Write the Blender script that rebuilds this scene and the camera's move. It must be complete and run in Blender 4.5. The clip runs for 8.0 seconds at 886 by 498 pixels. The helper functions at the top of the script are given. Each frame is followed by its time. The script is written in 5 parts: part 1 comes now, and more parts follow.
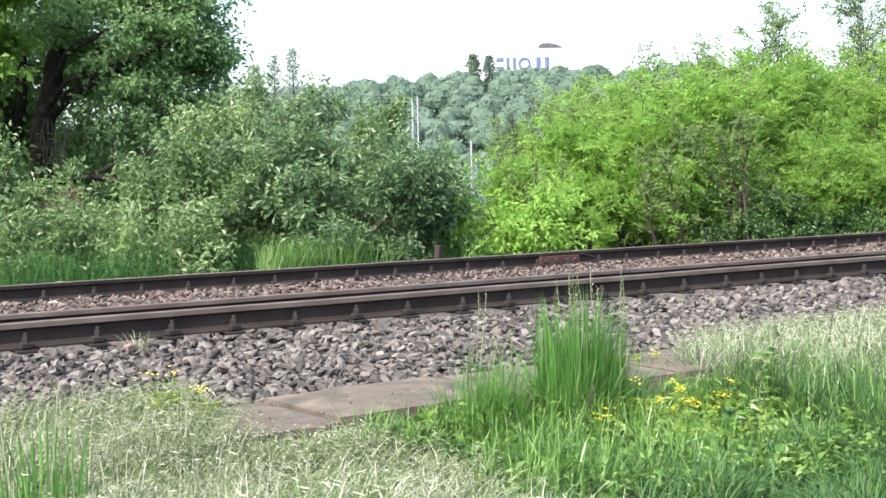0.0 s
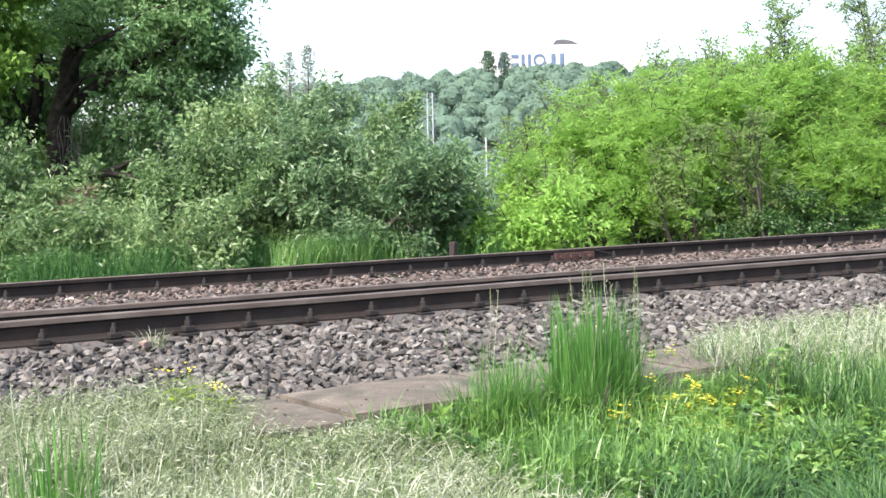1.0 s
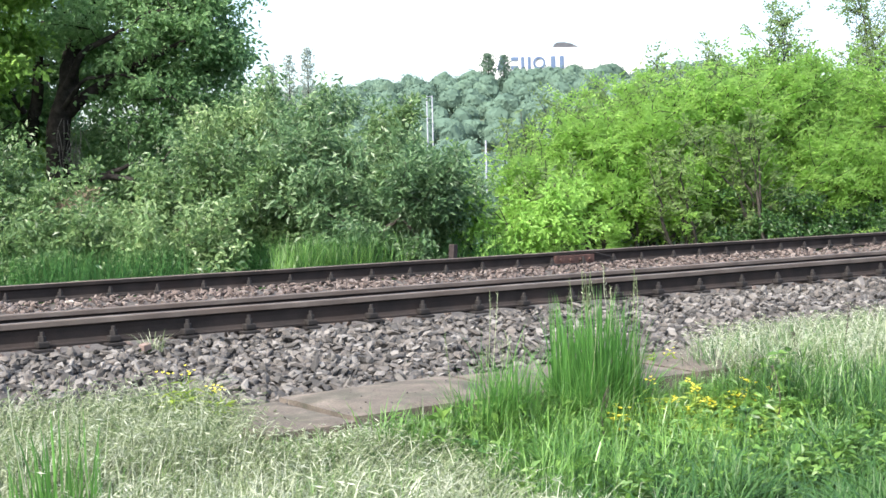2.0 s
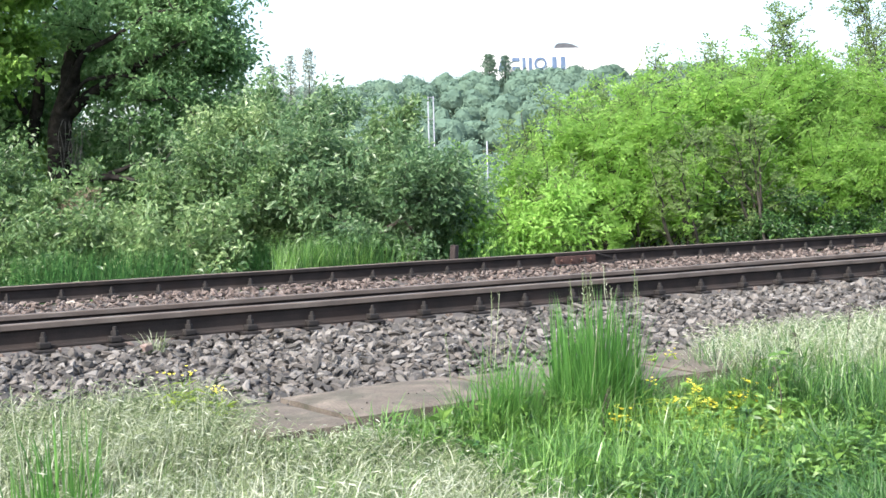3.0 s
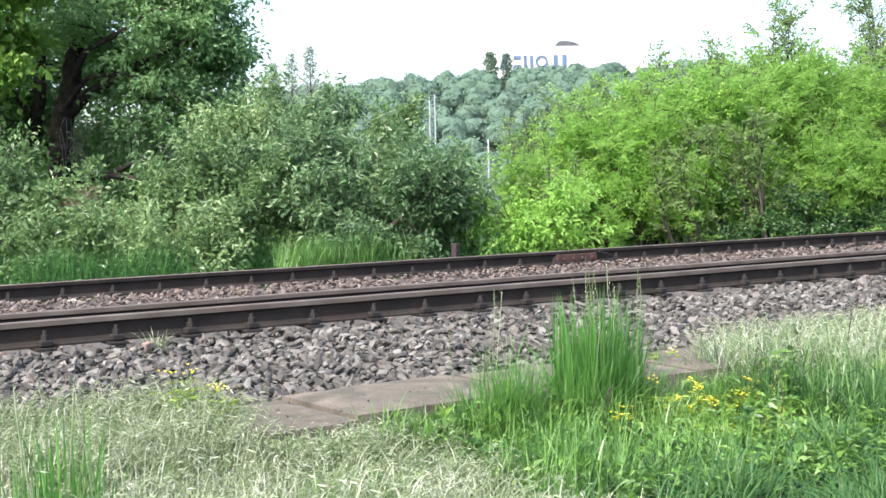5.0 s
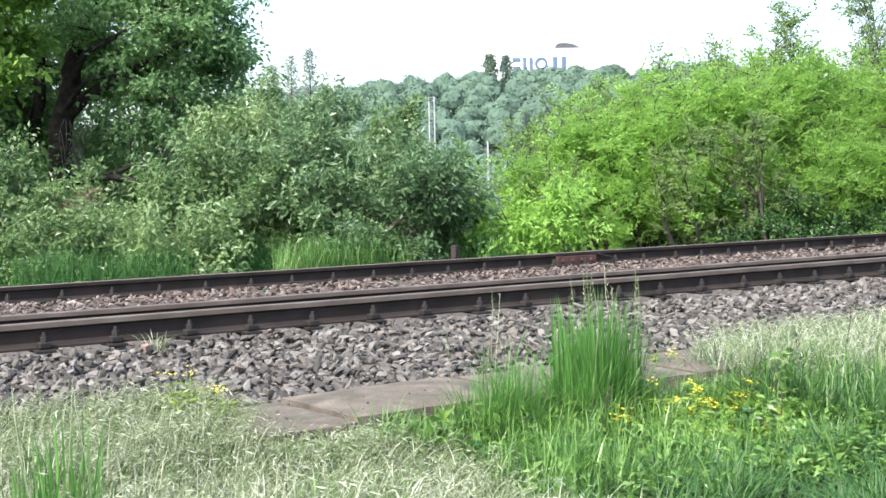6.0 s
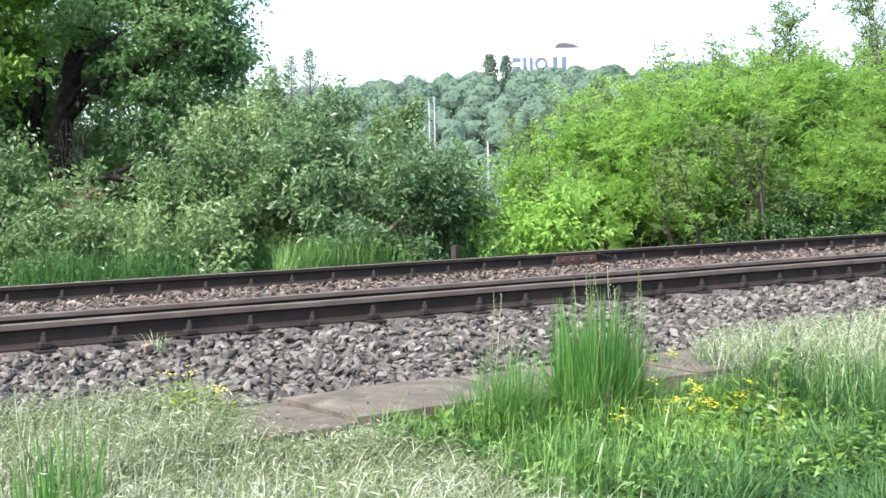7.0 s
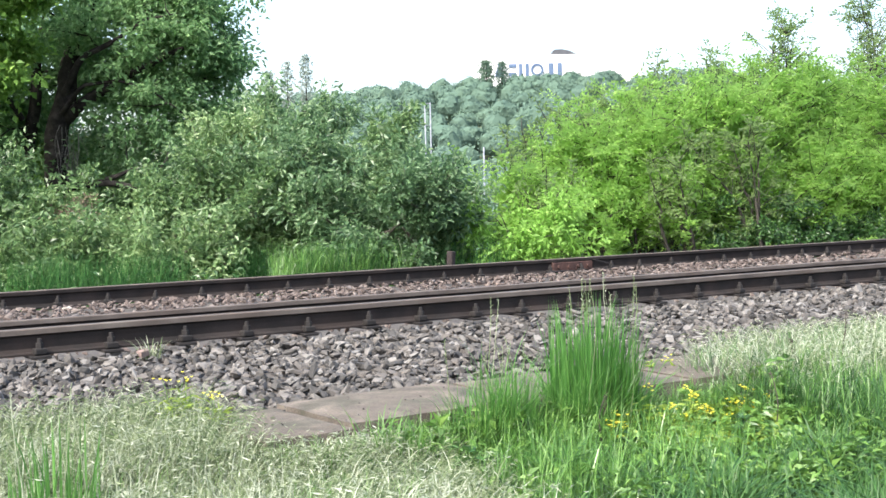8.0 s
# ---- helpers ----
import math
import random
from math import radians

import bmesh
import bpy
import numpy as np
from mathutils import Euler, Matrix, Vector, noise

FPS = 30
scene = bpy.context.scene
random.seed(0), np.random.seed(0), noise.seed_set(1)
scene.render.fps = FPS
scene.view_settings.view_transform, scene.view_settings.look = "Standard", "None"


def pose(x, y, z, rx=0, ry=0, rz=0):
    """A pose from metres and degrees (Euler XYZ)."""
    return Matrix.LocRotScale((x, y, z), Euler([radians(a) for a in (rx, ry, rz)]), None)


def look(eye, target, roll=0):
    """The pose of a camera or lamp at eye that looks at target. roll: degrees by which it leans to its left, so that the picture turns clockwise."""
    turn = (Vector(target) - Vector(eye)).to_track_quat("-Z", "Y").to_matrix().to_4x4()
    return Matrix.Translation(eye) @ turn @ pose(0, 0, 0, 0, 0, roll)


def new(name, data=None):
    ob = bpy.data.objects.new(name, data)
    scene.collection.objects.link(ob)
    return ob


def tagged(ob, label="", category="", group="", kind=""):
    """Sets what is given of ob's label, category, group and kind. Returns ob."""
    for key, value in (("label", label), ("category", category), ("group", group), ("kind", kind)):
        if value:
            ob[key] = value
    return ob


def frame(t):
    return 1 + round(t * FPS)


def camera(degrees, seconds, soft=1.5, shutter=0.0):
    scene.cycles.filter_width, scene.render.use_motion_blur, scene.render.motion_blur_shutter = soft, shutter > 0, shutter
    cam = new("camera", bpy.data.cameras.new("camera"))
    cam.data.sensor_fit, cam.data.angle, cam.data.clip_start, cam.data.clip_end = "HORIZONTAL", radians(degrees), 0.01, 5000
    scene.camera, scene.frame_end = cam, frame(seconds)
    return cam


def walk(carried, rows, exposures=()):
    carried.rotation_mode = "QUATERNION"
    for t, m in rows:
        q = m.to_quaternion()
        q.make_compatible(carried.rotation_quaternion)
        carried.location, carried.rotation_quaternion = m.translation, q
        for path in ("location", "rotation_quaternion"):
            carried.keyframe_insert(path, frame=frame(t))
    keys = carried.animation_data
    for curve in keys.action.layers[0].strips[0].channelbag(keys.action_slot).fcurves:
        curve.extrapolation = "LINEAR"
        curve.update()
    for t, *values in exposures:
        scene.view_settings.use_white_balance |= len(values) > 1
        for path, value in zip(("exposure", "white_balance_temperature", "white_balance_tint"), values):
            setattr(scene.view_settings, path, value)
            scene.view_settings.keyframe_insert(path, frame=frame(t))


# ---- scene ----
# ---------- camera ----------
cam = camera(39.23, 8.0, soft=1.55)
EYE = (-2.022, -8.198, 0.796)
AIM = (  # seconds, heading to the right of the track's normal, tilt, lean
    (0.0, 32.743, -2.793, -1.410), (0.5, 32.277, -2.915, -1.420), (1.0, 32.050, -2.929, -1.455),
    (1.5, 32.083, -2.850, -1.460), (3.0, 32.010, -2.771, -1.455), (3.5, 32.008, -2.771, -1.456),
    (4.0, 31.971, -2.886, -1.457), (4.5, 31.940, -2.894, -1.482), (6.0, 31.974, -2.770, -1.457),
    (6.5, 31.974, -2.770, -1.457), (7.0, 31.973, -2.769, -1.455), (7.5, 31.998, -2.677, -1.390),
    (8.0, 32.168, -2.497, -1.415))
walk(cam, [(t, pose(*EYE, 90 + tilt, 0, -head) @ pose(0, 0, 0, 0, 0, lean)) for t, head, tilt, lean in AIM],
     exposures=((0.0, 1.86, 6680, 12.5), (1.0, 1.86, 6640, 12.5), (1.4, 1.86, 6500, 9.5), (8.0, 1.86, 6480, 9.5)))

# ---------- daylight ----------
world = bpy.data.worlds.new("sky")
scene.world = world
world.use_nodes = True
wn = world.node_tree.nodes
sky = wn.new("ShaderNodeTexSky")
sky.sky_type, sky.sun_disc = "NISHITA", False
SUN_EL, SUN_AZ = radians(50), radians(-110)      # azimuth from +y towards +x
sky.sun_elevation, sky.sun_rotation = SUN_EL, SUN_AZ
sky.dust_density, sky.air_density, sky.ozone_density = 4.0, 1.0, 1.0
wn["Background"].inputs["Strength"].default_value = 0.15
world.node_tree.links.new(sky.outputs[0], wn["Background"].inputs["Color"])
sun = new("sun", bpy.data.lights.new("sun", "SUN"))
sun.data.energy, sun.data.angle, sun.data.color = 1.9, radians(5), (1.0, 0.97, 0.91)
SUN_DIR = Vector((math.sin(SUN_AZ) * math.cos(SUN_EL), math.cos(SUN_AZ) * math.cos(SUN_EL), math.sin(SUN_EL)))
sun.matrix_world = look(SUN_DIR * 50, (0, 0, 0))

rng = np.random.default_rng(7)


# ---------- mesh helpers ----------
def mesh_of(name, verts, faces, mat, smooth=False):
    """verts (n, 3); faces: list of integer arrays (m, k)."""
    me = bpy.data.meshes.new(name)
    verts = np.asarray(verts, dtype=np.float32)
    me.vertices.add(len(verts))
    me.vertices.foreach_set("co", verts.ravel())
    loops = np.concatenate([np.asarray(f).ravel() for f in faces]).astype(np.int32)
    totals = np.concatenate([np.full(len(f), np.asarray(f).shape[1]) for f in faces]).astype(np.int32)
    starts = np.concatenate([[0], np.cumsum(totals)[:-1]]).astype(np.int32)
    me.loops.add(len(loops))
    me.loops.foreach_set("vertex_index", loops)
    me.polygons.add(len(totals))
    me.polygons.foreach_set("loop_start", starts)
    me.polygons.foreach_set("loop_total", totals)
    me.polygons.foreach_set("use_smooth", np.full(len(totals), smooth))
    me.update(calc_edges=True)
    me.materials.append(mat)
    return me


def part(name, me, parent=None, label=""):
    ob = new(name, me)
    if parent is not None:
        ob.parent = parent
    if label:
        ob["label"] = label
    return ob


def thing(name, place, label, category, group="", kind=""):
    ob = new(name)
    ob.matrix_basis = pose(*place)
    return tagged(ob, label, category, group, kind)


def join(pieces):
    """pieces: list of (verts, [faces...]) -> one (verts, faces list by size)."""
    vs, fs, base = [], {}, 0
    for v, ff in pieces:
        v = np.asarray(v, dtype=float)
        for f in ff:
            f = np.asarray(f)
            if len(f):
                fs.setdefault(f.shape[1], []).append(f + base)
        vs.append(v)
        base += len(v)
    return np.concatenate(vs), [np.concatenate(f) for f in fs.values()]


def tube(points, radii, sides=7):
    pts = np.asarray(points, dtype=float)
    n = len(pts)
    d = np.gradient(pts, axis=0)
    d /= np.linalg.norm(d, axis=1)[:, None] + 1e-9
    ref = np.where(np.abs(d[:, 2:3]) > 0.9, [[1.0, 0, 0]], [[0, 0, 1.0]])
    a = np.cross(d, ref)
    a /= np.linalg.norm(a, axis=1)[:, None] + 1e-9
    b = np.cross(d, a)
    ang = np.linspace(0, 2 * np.pi, sides, endpoint=False)
    r = np.asarray(radii, dtype=float)[:, None, None]
    v = pts[:, None] + r * (np.cos(ang)[None, :, None] * a[:, None] + np.sin(ang)[None, :, None] * b[:, None])
    i = np.arange(n - 1)[:, None] * sides
    j = np.arange(sides)[None]
    k = (j + 1) % sides
    f = np.stack([i + j, i + k, i + sides + k, i + sides + j], -1).reshape(-1, 4)
    v = v.reshape(-1, 3)
    cap = np.array([[(n - 1) * sides + q for q in range(sides)]])
    return v, [f, cap]


def box(x0, x1, y0, y1, z0, z1, chamfer=0.0):
    bm = bmesh.new()
    bmesh.ops.create_cube(bm, size=1)
    bmesh.ops.transform(bm, matrix=Matrix.Translation(((x0 + x1) / 2, (y0 + y1) / 2, (z0 + z1) / 2)) @ Matrix.Diagonal((x1 - x0, y1 - y0, z1 - z0, 1)), verts=bm.verts)
    if chamfer:
        bmesh.ops.bevel(bm, geom=bm.edges[:], offset=chamfer, segments=2, affect="EDGES", profile=0.5)
    return bm


def bm_mesh(name, bm, mat, smooth=False):
    me = bpy.data.meshes.new(name)
    bm.to_mesh(me)
    bm.free()
    me.materials.append(mat)
    me.polygons.foreach_set("use_smooth", np.full(len(me.polygons), smooth))
    return me


def unit(v):
    return v / (np.linalg.norm(v, axis=-1, keepdims=True) + 1e-9)


def leaves(pos, along, normal, length, width, fold=0.25):
    """Folded pointed leaves, an island each."""
    n = len(pos)
    along, normal = unit(along), unit(normal)
    side = unit(np.cross(normal, along))
    up = np.cross(along, side)
    L, Wd = np.asarray(length)[:, None], np.asarray(width)[:, None]
    v = np.empty((n, 4, 3))
    v[:, 0] = pos
    v[:, 1] = pos + along * L * 0.45 + side * Wd * 0.5 + up * Wd * fold
    v[:, 2] = pos + along * L - up * L * 0.12
    v[:, 3] = pos + along * L * 0.45 - side * Wd * 0.5 + up * Wd * fold
    b = np.arange(n)[:, None] * 4
    f = np.concatenate([b + [0, 3, 2], b + [0, 2, 1]])
    return v.reshape(-1, 3), [f]


def blades(base, height, lean_dir, lean, width, curl=1.0):
    """Tapered bent grass blades, an island each."""
    n = len(base)
    lv = np.array([0.0, 0.4, 0.75, 1.0])
    out = unit(lean_dir)
    side = np.stack([-out[:, 1], out[:, 0], np.zeros(n)], 1)
    twist = rng.uniform(-0.9, 0.9, n)[:, None]
    side = unit(side + out * twist)
    v = np.empty((n, 7, 3))
    for q, s in enumerate(lv):
        c = base + np.stack([np.zeros(n), np.zeros(n), height * (s - 0.35 * curl * lean * s ** 3)], 1) + out * (height * lean * s ** 2)[:, None]
        w = (width * (1 - 0.75 * s))[:, None]
        if q < 3:
            v[:, 2 * q], v[:, 2 * q + 1] = c - side * w / 2, c + side * w / 2
        else:
            v[:, 6] = c
    b = np.arange(n)[:, None] * 7
    quads = np.concatenate([b + [0, 1, 3, 2], b + [2, 3, 5, 4]])
    return v.reshape(-1, 3), [quads, b + [4, 5, 6]]


def rand_dirs(n):
    return unit(rng.normal(size=(n, 3)))


def lumps(x, y, scale, seed=0.0):
    """Cheap smooth noise of two coordinates, about -1 to 1."""
    x, y = np.asarray(x) * scale, np.asarray(y) * scale
    return (np.sin(x * 1.7 + 1.3 * np.sin(y * 1.1 + seed) + seed) + np.sin(y * 1.9 + 1.7 * np.sin(x * 0.8 - seed) + 2.1 * seed)
            + 0.5 * np.sin(x * 3.9 + y * 3.1 + seed * 3)) / 2.5


FWD, RIGHT = np.array([0.530, 0.848]), np.array([0.848, -0.530])   # the plan's line of sight and its normal


def place(across, away):
    q = np.array(EYE[:2]) + np.multiply.outer(across, RIGHT) + np.multiply.outer(away, FWD)
    return q


# ---------- materials ----------
def material(name, colors, scale=8.0, rough=0.8, metal=0.0, bump=0.0, bump_scale=60.0, island=0.0, objrand=0.0, fine=0.0, fine_scale=120.0, stain=None, stain_scale=1.5, stain_amount=0.5, spec=0.5):
    m = bpy.data.materials.new(name)
    m.use_nodes = True
    n, l = m.node_tree.nodes, m.node_tree.links
    b = n["Principled BSDF"]
    b.inputs["Roughness"].default_value, b.inputs["Metallic"].default_value = rough, metal
    b.inputs["Specular IOR Level"].default_value = spec
    co = n.new("ShaderNodeTexCoord").outputs["Object"]
    no = n.new("ShaderNodeTexNoise")
    no.inputs["Scale"].default_value, no.inputs["Detail"].default_value = scale, 5
    l.new(co, no.inputs["Vector"])
    fac = no.outputs["Fac"]
    if island or objrand:
        src = n.new("ShaderNodeNewGeometry").outputs["Random Per Island"] if island else n.new("ShaderNodeObjectInfo").outputs["Random"]
        mx = n.new("ShaderNodeMix")
        mx.inputs["Factor"].default_value = island or objrand
        l.new(fac, mx.inputs["A"]), l.new(src, mx.inputs["B"])
        fac = mx.outputs["Result"]
    ramp = n.new("ShaderNodeValToRGB")
    el = ramp.color_ramp.elements
    lo, hi = (0.3, 0.7) if not (island or objrand) else (0.15, 0.85)
    el[0].position, el[-1].position = lo, hi
    el[0].color, el[-1].color = (*colors[0], 1), (*colors[-1], 1)
    for q, c in enumerate(colors[1:-1]):
        el.new(lo + (hi - lo) * (q + 1) / (len(colors) - 1)).color = (*c, 1)
    l.new(fac, ramp.inputs["Fac"])
    col = ramp.outputs["Color"]
    if fine:
        f2 = n.new("ShaderNodeTexNoise")
        f2.inputs["Scale"].default_value, f2.inputs["Detail"].default_value = fine_scale, 3
        l.new(co, f2.inputs["Vector"])
        mx = n.new("ShaderNodeMix")
        mx.data_type, mx.blend_type = "RGBA", "OVERLAY"
        mx.inputs["Factor"].default_value = fine
        l.new(col, mx.inputs[6]), l.new(f2.outputs["Fac"], mx.inputs[7])
        col = mx.outputs[2]
    if stain:
        f3 = n.new("ShaderNodeTexNoise")
        f3.inputs["Scale"].default_value, f3.inputs["Detail"].default_value = stain_scale, 6
        l.new(co, f3.inputs["Vector"])
        r3 = n.new("ShaderNodeValToRGB")
        r3.color_ramp.elements[0].position, r3.color_ramp.elements[1].position = 0.48, 0.66
        r3.color_ramp.elements[1].color = (stain_amount,) * 3 + (1,)
        l.new(f3.outputs["Fac"], r3.inputs["Fac"])
        mx = n.new("ShaderNodeMix")
        mx.data_type = "RGBA"
        l.new(r3.outputs["Color"], mx.inputs[0]), l.new(col, mx.inputs[6])
        mx.inputs[7].default_value = (*stain, 1)
        col = mx.outputs[2]
    l.new(col, b.inputs["Base Color"])
    if bump:
        f4 = n.new("ShaderNodeTexNoise")
        f4.inputs["Scale"].default_value, f4.inputs["Detail"].default_value = bump_scale, 6
        l.new(co, f4.inputs["Vector"])
        bp = n.new("ShaderNodeBump")
        bp.inputs["Strength"].default_value, bp.inputs["Distance"].default_value = bump, 0.01
        l.new(f4.outputs["Fac"], bp.inputs["Height"]), l.new(bp.outputs["Normal"], b.inputs["Normal"])
    return m


def leaf_material(name, dark, mid, light, through_amount=0.35, rough=0.5, patch=1.2, gloss=0.25, each=0.6):
    """Leaf: varied from leaf to leaf and in patches, letting some light through."""
    m = bpy.data.materials.new(name)
    m.use_nodes = True
    n, l = m.node_tree.nodes, m.node_tree.links
    b, out = n["Principled BSDF"], n["Material Output"]
    b.inputs["Roughness"].default_value = rough
    b.inputs["Specular IOR Level"].default_value = gloss
    co = n.new("ShaderNodeTexCoord").outputs["Object"]
    no = n.new("ShaderNodeTexNoise")
    no.inputs["Scale"].default_value, no.inputs["Detail"].default_value = patch, 3
    l.new(co, no.inputs["Vector"])
    mx = n.new("ShaderNodeMix")
    mx.inputs["Factor"].default_value = each
    l.new(no.outputs["Fac"], mx.inputs["A"]), l.new(n.new("ShaderNodeNewGeometry").outputs["Random Per Island"], mx.inputs["B"])
    m2 = n.new("ShaderNodeMix")
    m2.inputs["Factor"].default_value = 0.22
    l.new(mx.outputs["Result"], m2.inputs["A"]), l.new(n.new("ShaderNodeObjectInfo").outputs["Random"], m2.inputs["B"])
    mx = m2
    ramp = n.new("ShaderNodeValToRGB")
    el = ramp.color_ramp.elements
    el[0].position, el[1].position = 0.15, 0.85
    el[0].color, el[1].color = (*dark, 1), (*light, 1)
    el.new(0.5).color = (*mid, 1)
    l.new(mx.outputs["Result"], ramp.inputs["Fac"])
    l.new(ramp.outputs["Color"], b.inputs["Base Color"])
    tr = n.new("ShaderNodeBsdfTranslucent")
    hs = n.new("ShaderNodeHueSaturation")
    hs.inputs["Hue"].default_value, hs.inputs["Value"].default_value = 0.485, 1.5
    l.new(ramp.outputs["Color"], hs.inputs["Color"]), l.new(hs.outputs["Color"], tr.inputs["Color"])
    ms = n.new("ShaderNodeMixShader")
    ms.inputs[0].default_value = through_amount
    l.new(b.outputs[0], ms.inputs[1]), l.new(tr.outputs[0], ms.inputs[2])
    l.new(ms.outputs[0], out.inputs["Surface"])
    return m


M_SOIL = material("soil_and_litter", [(0.03, 0.032, 0.016), (0.045, 0.06, 0.024), (0.065, 0.085, 0.035)], 3.0, 0.95, bump=0.6, fine=0.4)
M_GRAVEL = material("gravel_bed", [(0.03, 0.027, 0.024), (0.06, 0.053, 0.047), (0.09, 0.08, 0.07)], 30.0, 0.95, bump=0.9, bump_scale=40)
M_STONE = material("crushed_stone", [(0.030, 0.0285, 0.0265), (0.064, 0.061, 0.057), (0.098, 0.088, 0.079), (0.165, 0.158, 0.147)], 20.0, 0.9, island=0.75, bump=0.5, bump_scale=90, fine=0.35)
M_STONE_OB = material("crushed_stone_loose", [(0.030, 0.0285, 0.0265), (0.064, 0.061, 0.057), (0.098, 0.088, 0.079), (0.165, 0.158, 0.147)], 20.0, 0.9, objrand=0.75, bump=0.5, bump_scale=90, fine=0.35)
M_RUSTY = material("rust_dusted_stone", [(0.045, 0.034, 0.029), (0.08, 0.061, 0.053), (0.105, 0.082, 0.072), (0.17, 0.145, 0.13)], 20.0, 0.9, island=0.7, bump=0.5, bump_scale=90, fine=0.35)
M_STEEL = material("weathered_rail_steel", [(0.0115, 0.010, 0.0098), (0.018, 0.0155, 0.015), (0.028, 0.023, 0.0215)], 4.0, 0.85, metal=0.0, spec=0.2, bump=0.15, bump_scale=80, fine=0.4, stain=(0.034, 0.024, 0.020), stain_scale=2.5, stain_amount=0.35)
M_HEAD = material("worn_rail_head", [(0.06, 0.048, 0.041), (0.094, 0.077, 0.066), (0.125, 0.106, 0.092)], 3.0, 0.65, metal=0.1, bump=0.1, bump_scale=60, fine=0.3, stain=(0.075, 0.052, 0.039), stain_scale=1.2, stain_amount=0.5)
M_CLIP = material("grey_fastening_steel", [(0.015, 0.0135, 0.013), (0.028, 0.025, 0.024)], 15.0, 0.7, metal=0.1, spec=0.3, bump=0.2)
M_RUST = material("red_rust", [(0.03, 0.014, 0.012), (0.05, 0.023, 0.018), (0.072, 0.036, 0.029)], 12.0, 0.85, bump=0.4, fine=0.4)
M_SLAB = material("weathered_concrete", [(0.065, 0.053, 0.041), (0.10, 0.083, 0.065), (0.15, 0.126, 0.10)], 5.0, 0.9, bump=0.5, bump_scale=70, fine=0.7, fine_scale=70.0, stain=(0.04, 0.042, 0.026), stain_scale=3.5, stain_amount=0.85)
M_BARK = material("dark_bark", [(0.011, 0.0095, 0.0085), (0.021, 0.0185, 0.017), (0.040, 0.036, 0.032)], 9.0, 1.0, bump=1.0, bump_scale=18, fine=0.6, fine_scale=40.0, spec=0.15)
M_TWIG = material("grey_twig", [(0.025, 0.021, 0.016), (0.065, 0.055, 0.042)], 9.0, 0.9, bump=0.3)
M_STEM = material("dark_young_stem", [(0.016, 0.014, 0.011), (0.035, 0.03, 0.023)], 9.0, 0.9, bump=0.3)
M_DEAD_BROWN = material("brown_dead_wood", [(0.09, 0.07, 0.055), (0.17, 0.14, 0.115)], 14.0, 0.9, bump=0.3)
M_DRY_LEAF = leaf_material("withered_leaf", (0.10, 0.075, 0.05), (0.17, 0.13, 0.09), (0.26, 0.21, 0.15), 0.2)
M_DEAD = material("bleached_dead_wood", [(0.10, 0.095, 0.085), (0.20, 0.19, 0.17)], 14.0, 0.9, bump=0.3)
M_LEAF_TREE = leaf_material("broad_tree_leaf", (0.068, 0.14, 0.062), (0.13, 0.24, 0.105), (0.235, 0.37, 0.18), 0.64)
M_LEAF_MAPLE = leaf_material("maple_leaf", (0.085, 0.17, 0.035), (0.15, 0.28, 0.06), (0.25, 0.40, 0.11), 0.55)
M_LEAF_SHRUB = leaf_material("grey_green_leaf", (0.032, 0.074, 0.031), (0.103, 0.192, 0.083), (0.26, 0.365, 0.19), 0.45, rough=0.40, patch=2.4, gloss=0.5)
M_LEAF_BRAMBLE = leaf_material("hedge_leaf", (0.034, 0.078, 0.028), (0.115, 0.205, 0.076), (0.275, 0.375, 0.175), 0.44, rough=0.40, patch=2.4, gloss=0.5)
M_LEAF_LOCUST = leaf_material("locust_leaf", (0.165, 0.29, 0.072), (0.205, 0.36, 0.088), (0.24, 0.405, 0.108), 0.72, rough=0.7, patch=0.8, gloss=0.1, each=0.3)
# Locust green darkened and greyed: the silhouette against bright sky is in the colour.
M_LEAF_LOCUST_DIM = leaf_material("dimmed_locust_leaf", (0.085, 0.14, 0.055), (0.14, 0.215, 0.078), (0.21, 0.31, 0.105), 0.55, rough=0.6, patch=0.8)
M_LEAF_SAP = leaf_material("sapling_leaf", (0.135, 0.28, 0.05), (0.225, 0.41, 0.086), (0.335, 0.52, 0.155), 0.48)
# Pale bluish green: the distance haze is put into the leaf colour.
M_LEAF_FAR_HAZE = leaf_material("far_wood_leaf_hazed", (0.074, 0.122, 0.102), (0.100, 0.157, 0.116), (0.142, 0.207, 0.122), 0.14, rough=0.9, patch=0.05, gloss=0.05, each=0.14)
# Greyed and lightened: haze over the skyline poplars is mixed into this colour.
M_LEAF_POPLAR_HAZE = leaf_material("poplar_leaf_hazed", (0.18, 0.215, 0.19), (0.23, 0.27, 0.23), (0.29, 0.33, 0.275), 0.35, rough=0.9, patch=0.1, gloss=0.05)
M_GRASS_DRY = leaf_material("pale_seeding_grass", (0.040, 0.080, 0.022), (0.162, 0.205, 0.102), (0.54, 0.565, 0.465), 0.2, rough=0.6, patch=3.0)
M_GRASS = leaf_material("fresh_grass", (0.03, 0.092, 0.02), (0.09, 0.207, 0.038), (0.215, 0.37, 0.10), 0.34, rough=0.36, patch=3.0, gloss=0.55)
M_GRASS_LUSH = leaf_material("lush_tuft_blade", (0.036, 0.12, 0.027), (0.085, 0.215, 0.046), (0.175, 0.34, 0.095), 0.42, rough=0.38, patch=3.0, gloss=0.45)
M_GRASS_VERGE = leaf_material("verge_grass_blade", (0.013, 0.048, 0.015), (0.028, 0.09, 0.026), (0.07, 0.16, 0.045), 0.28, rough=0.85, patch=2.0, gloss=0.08)
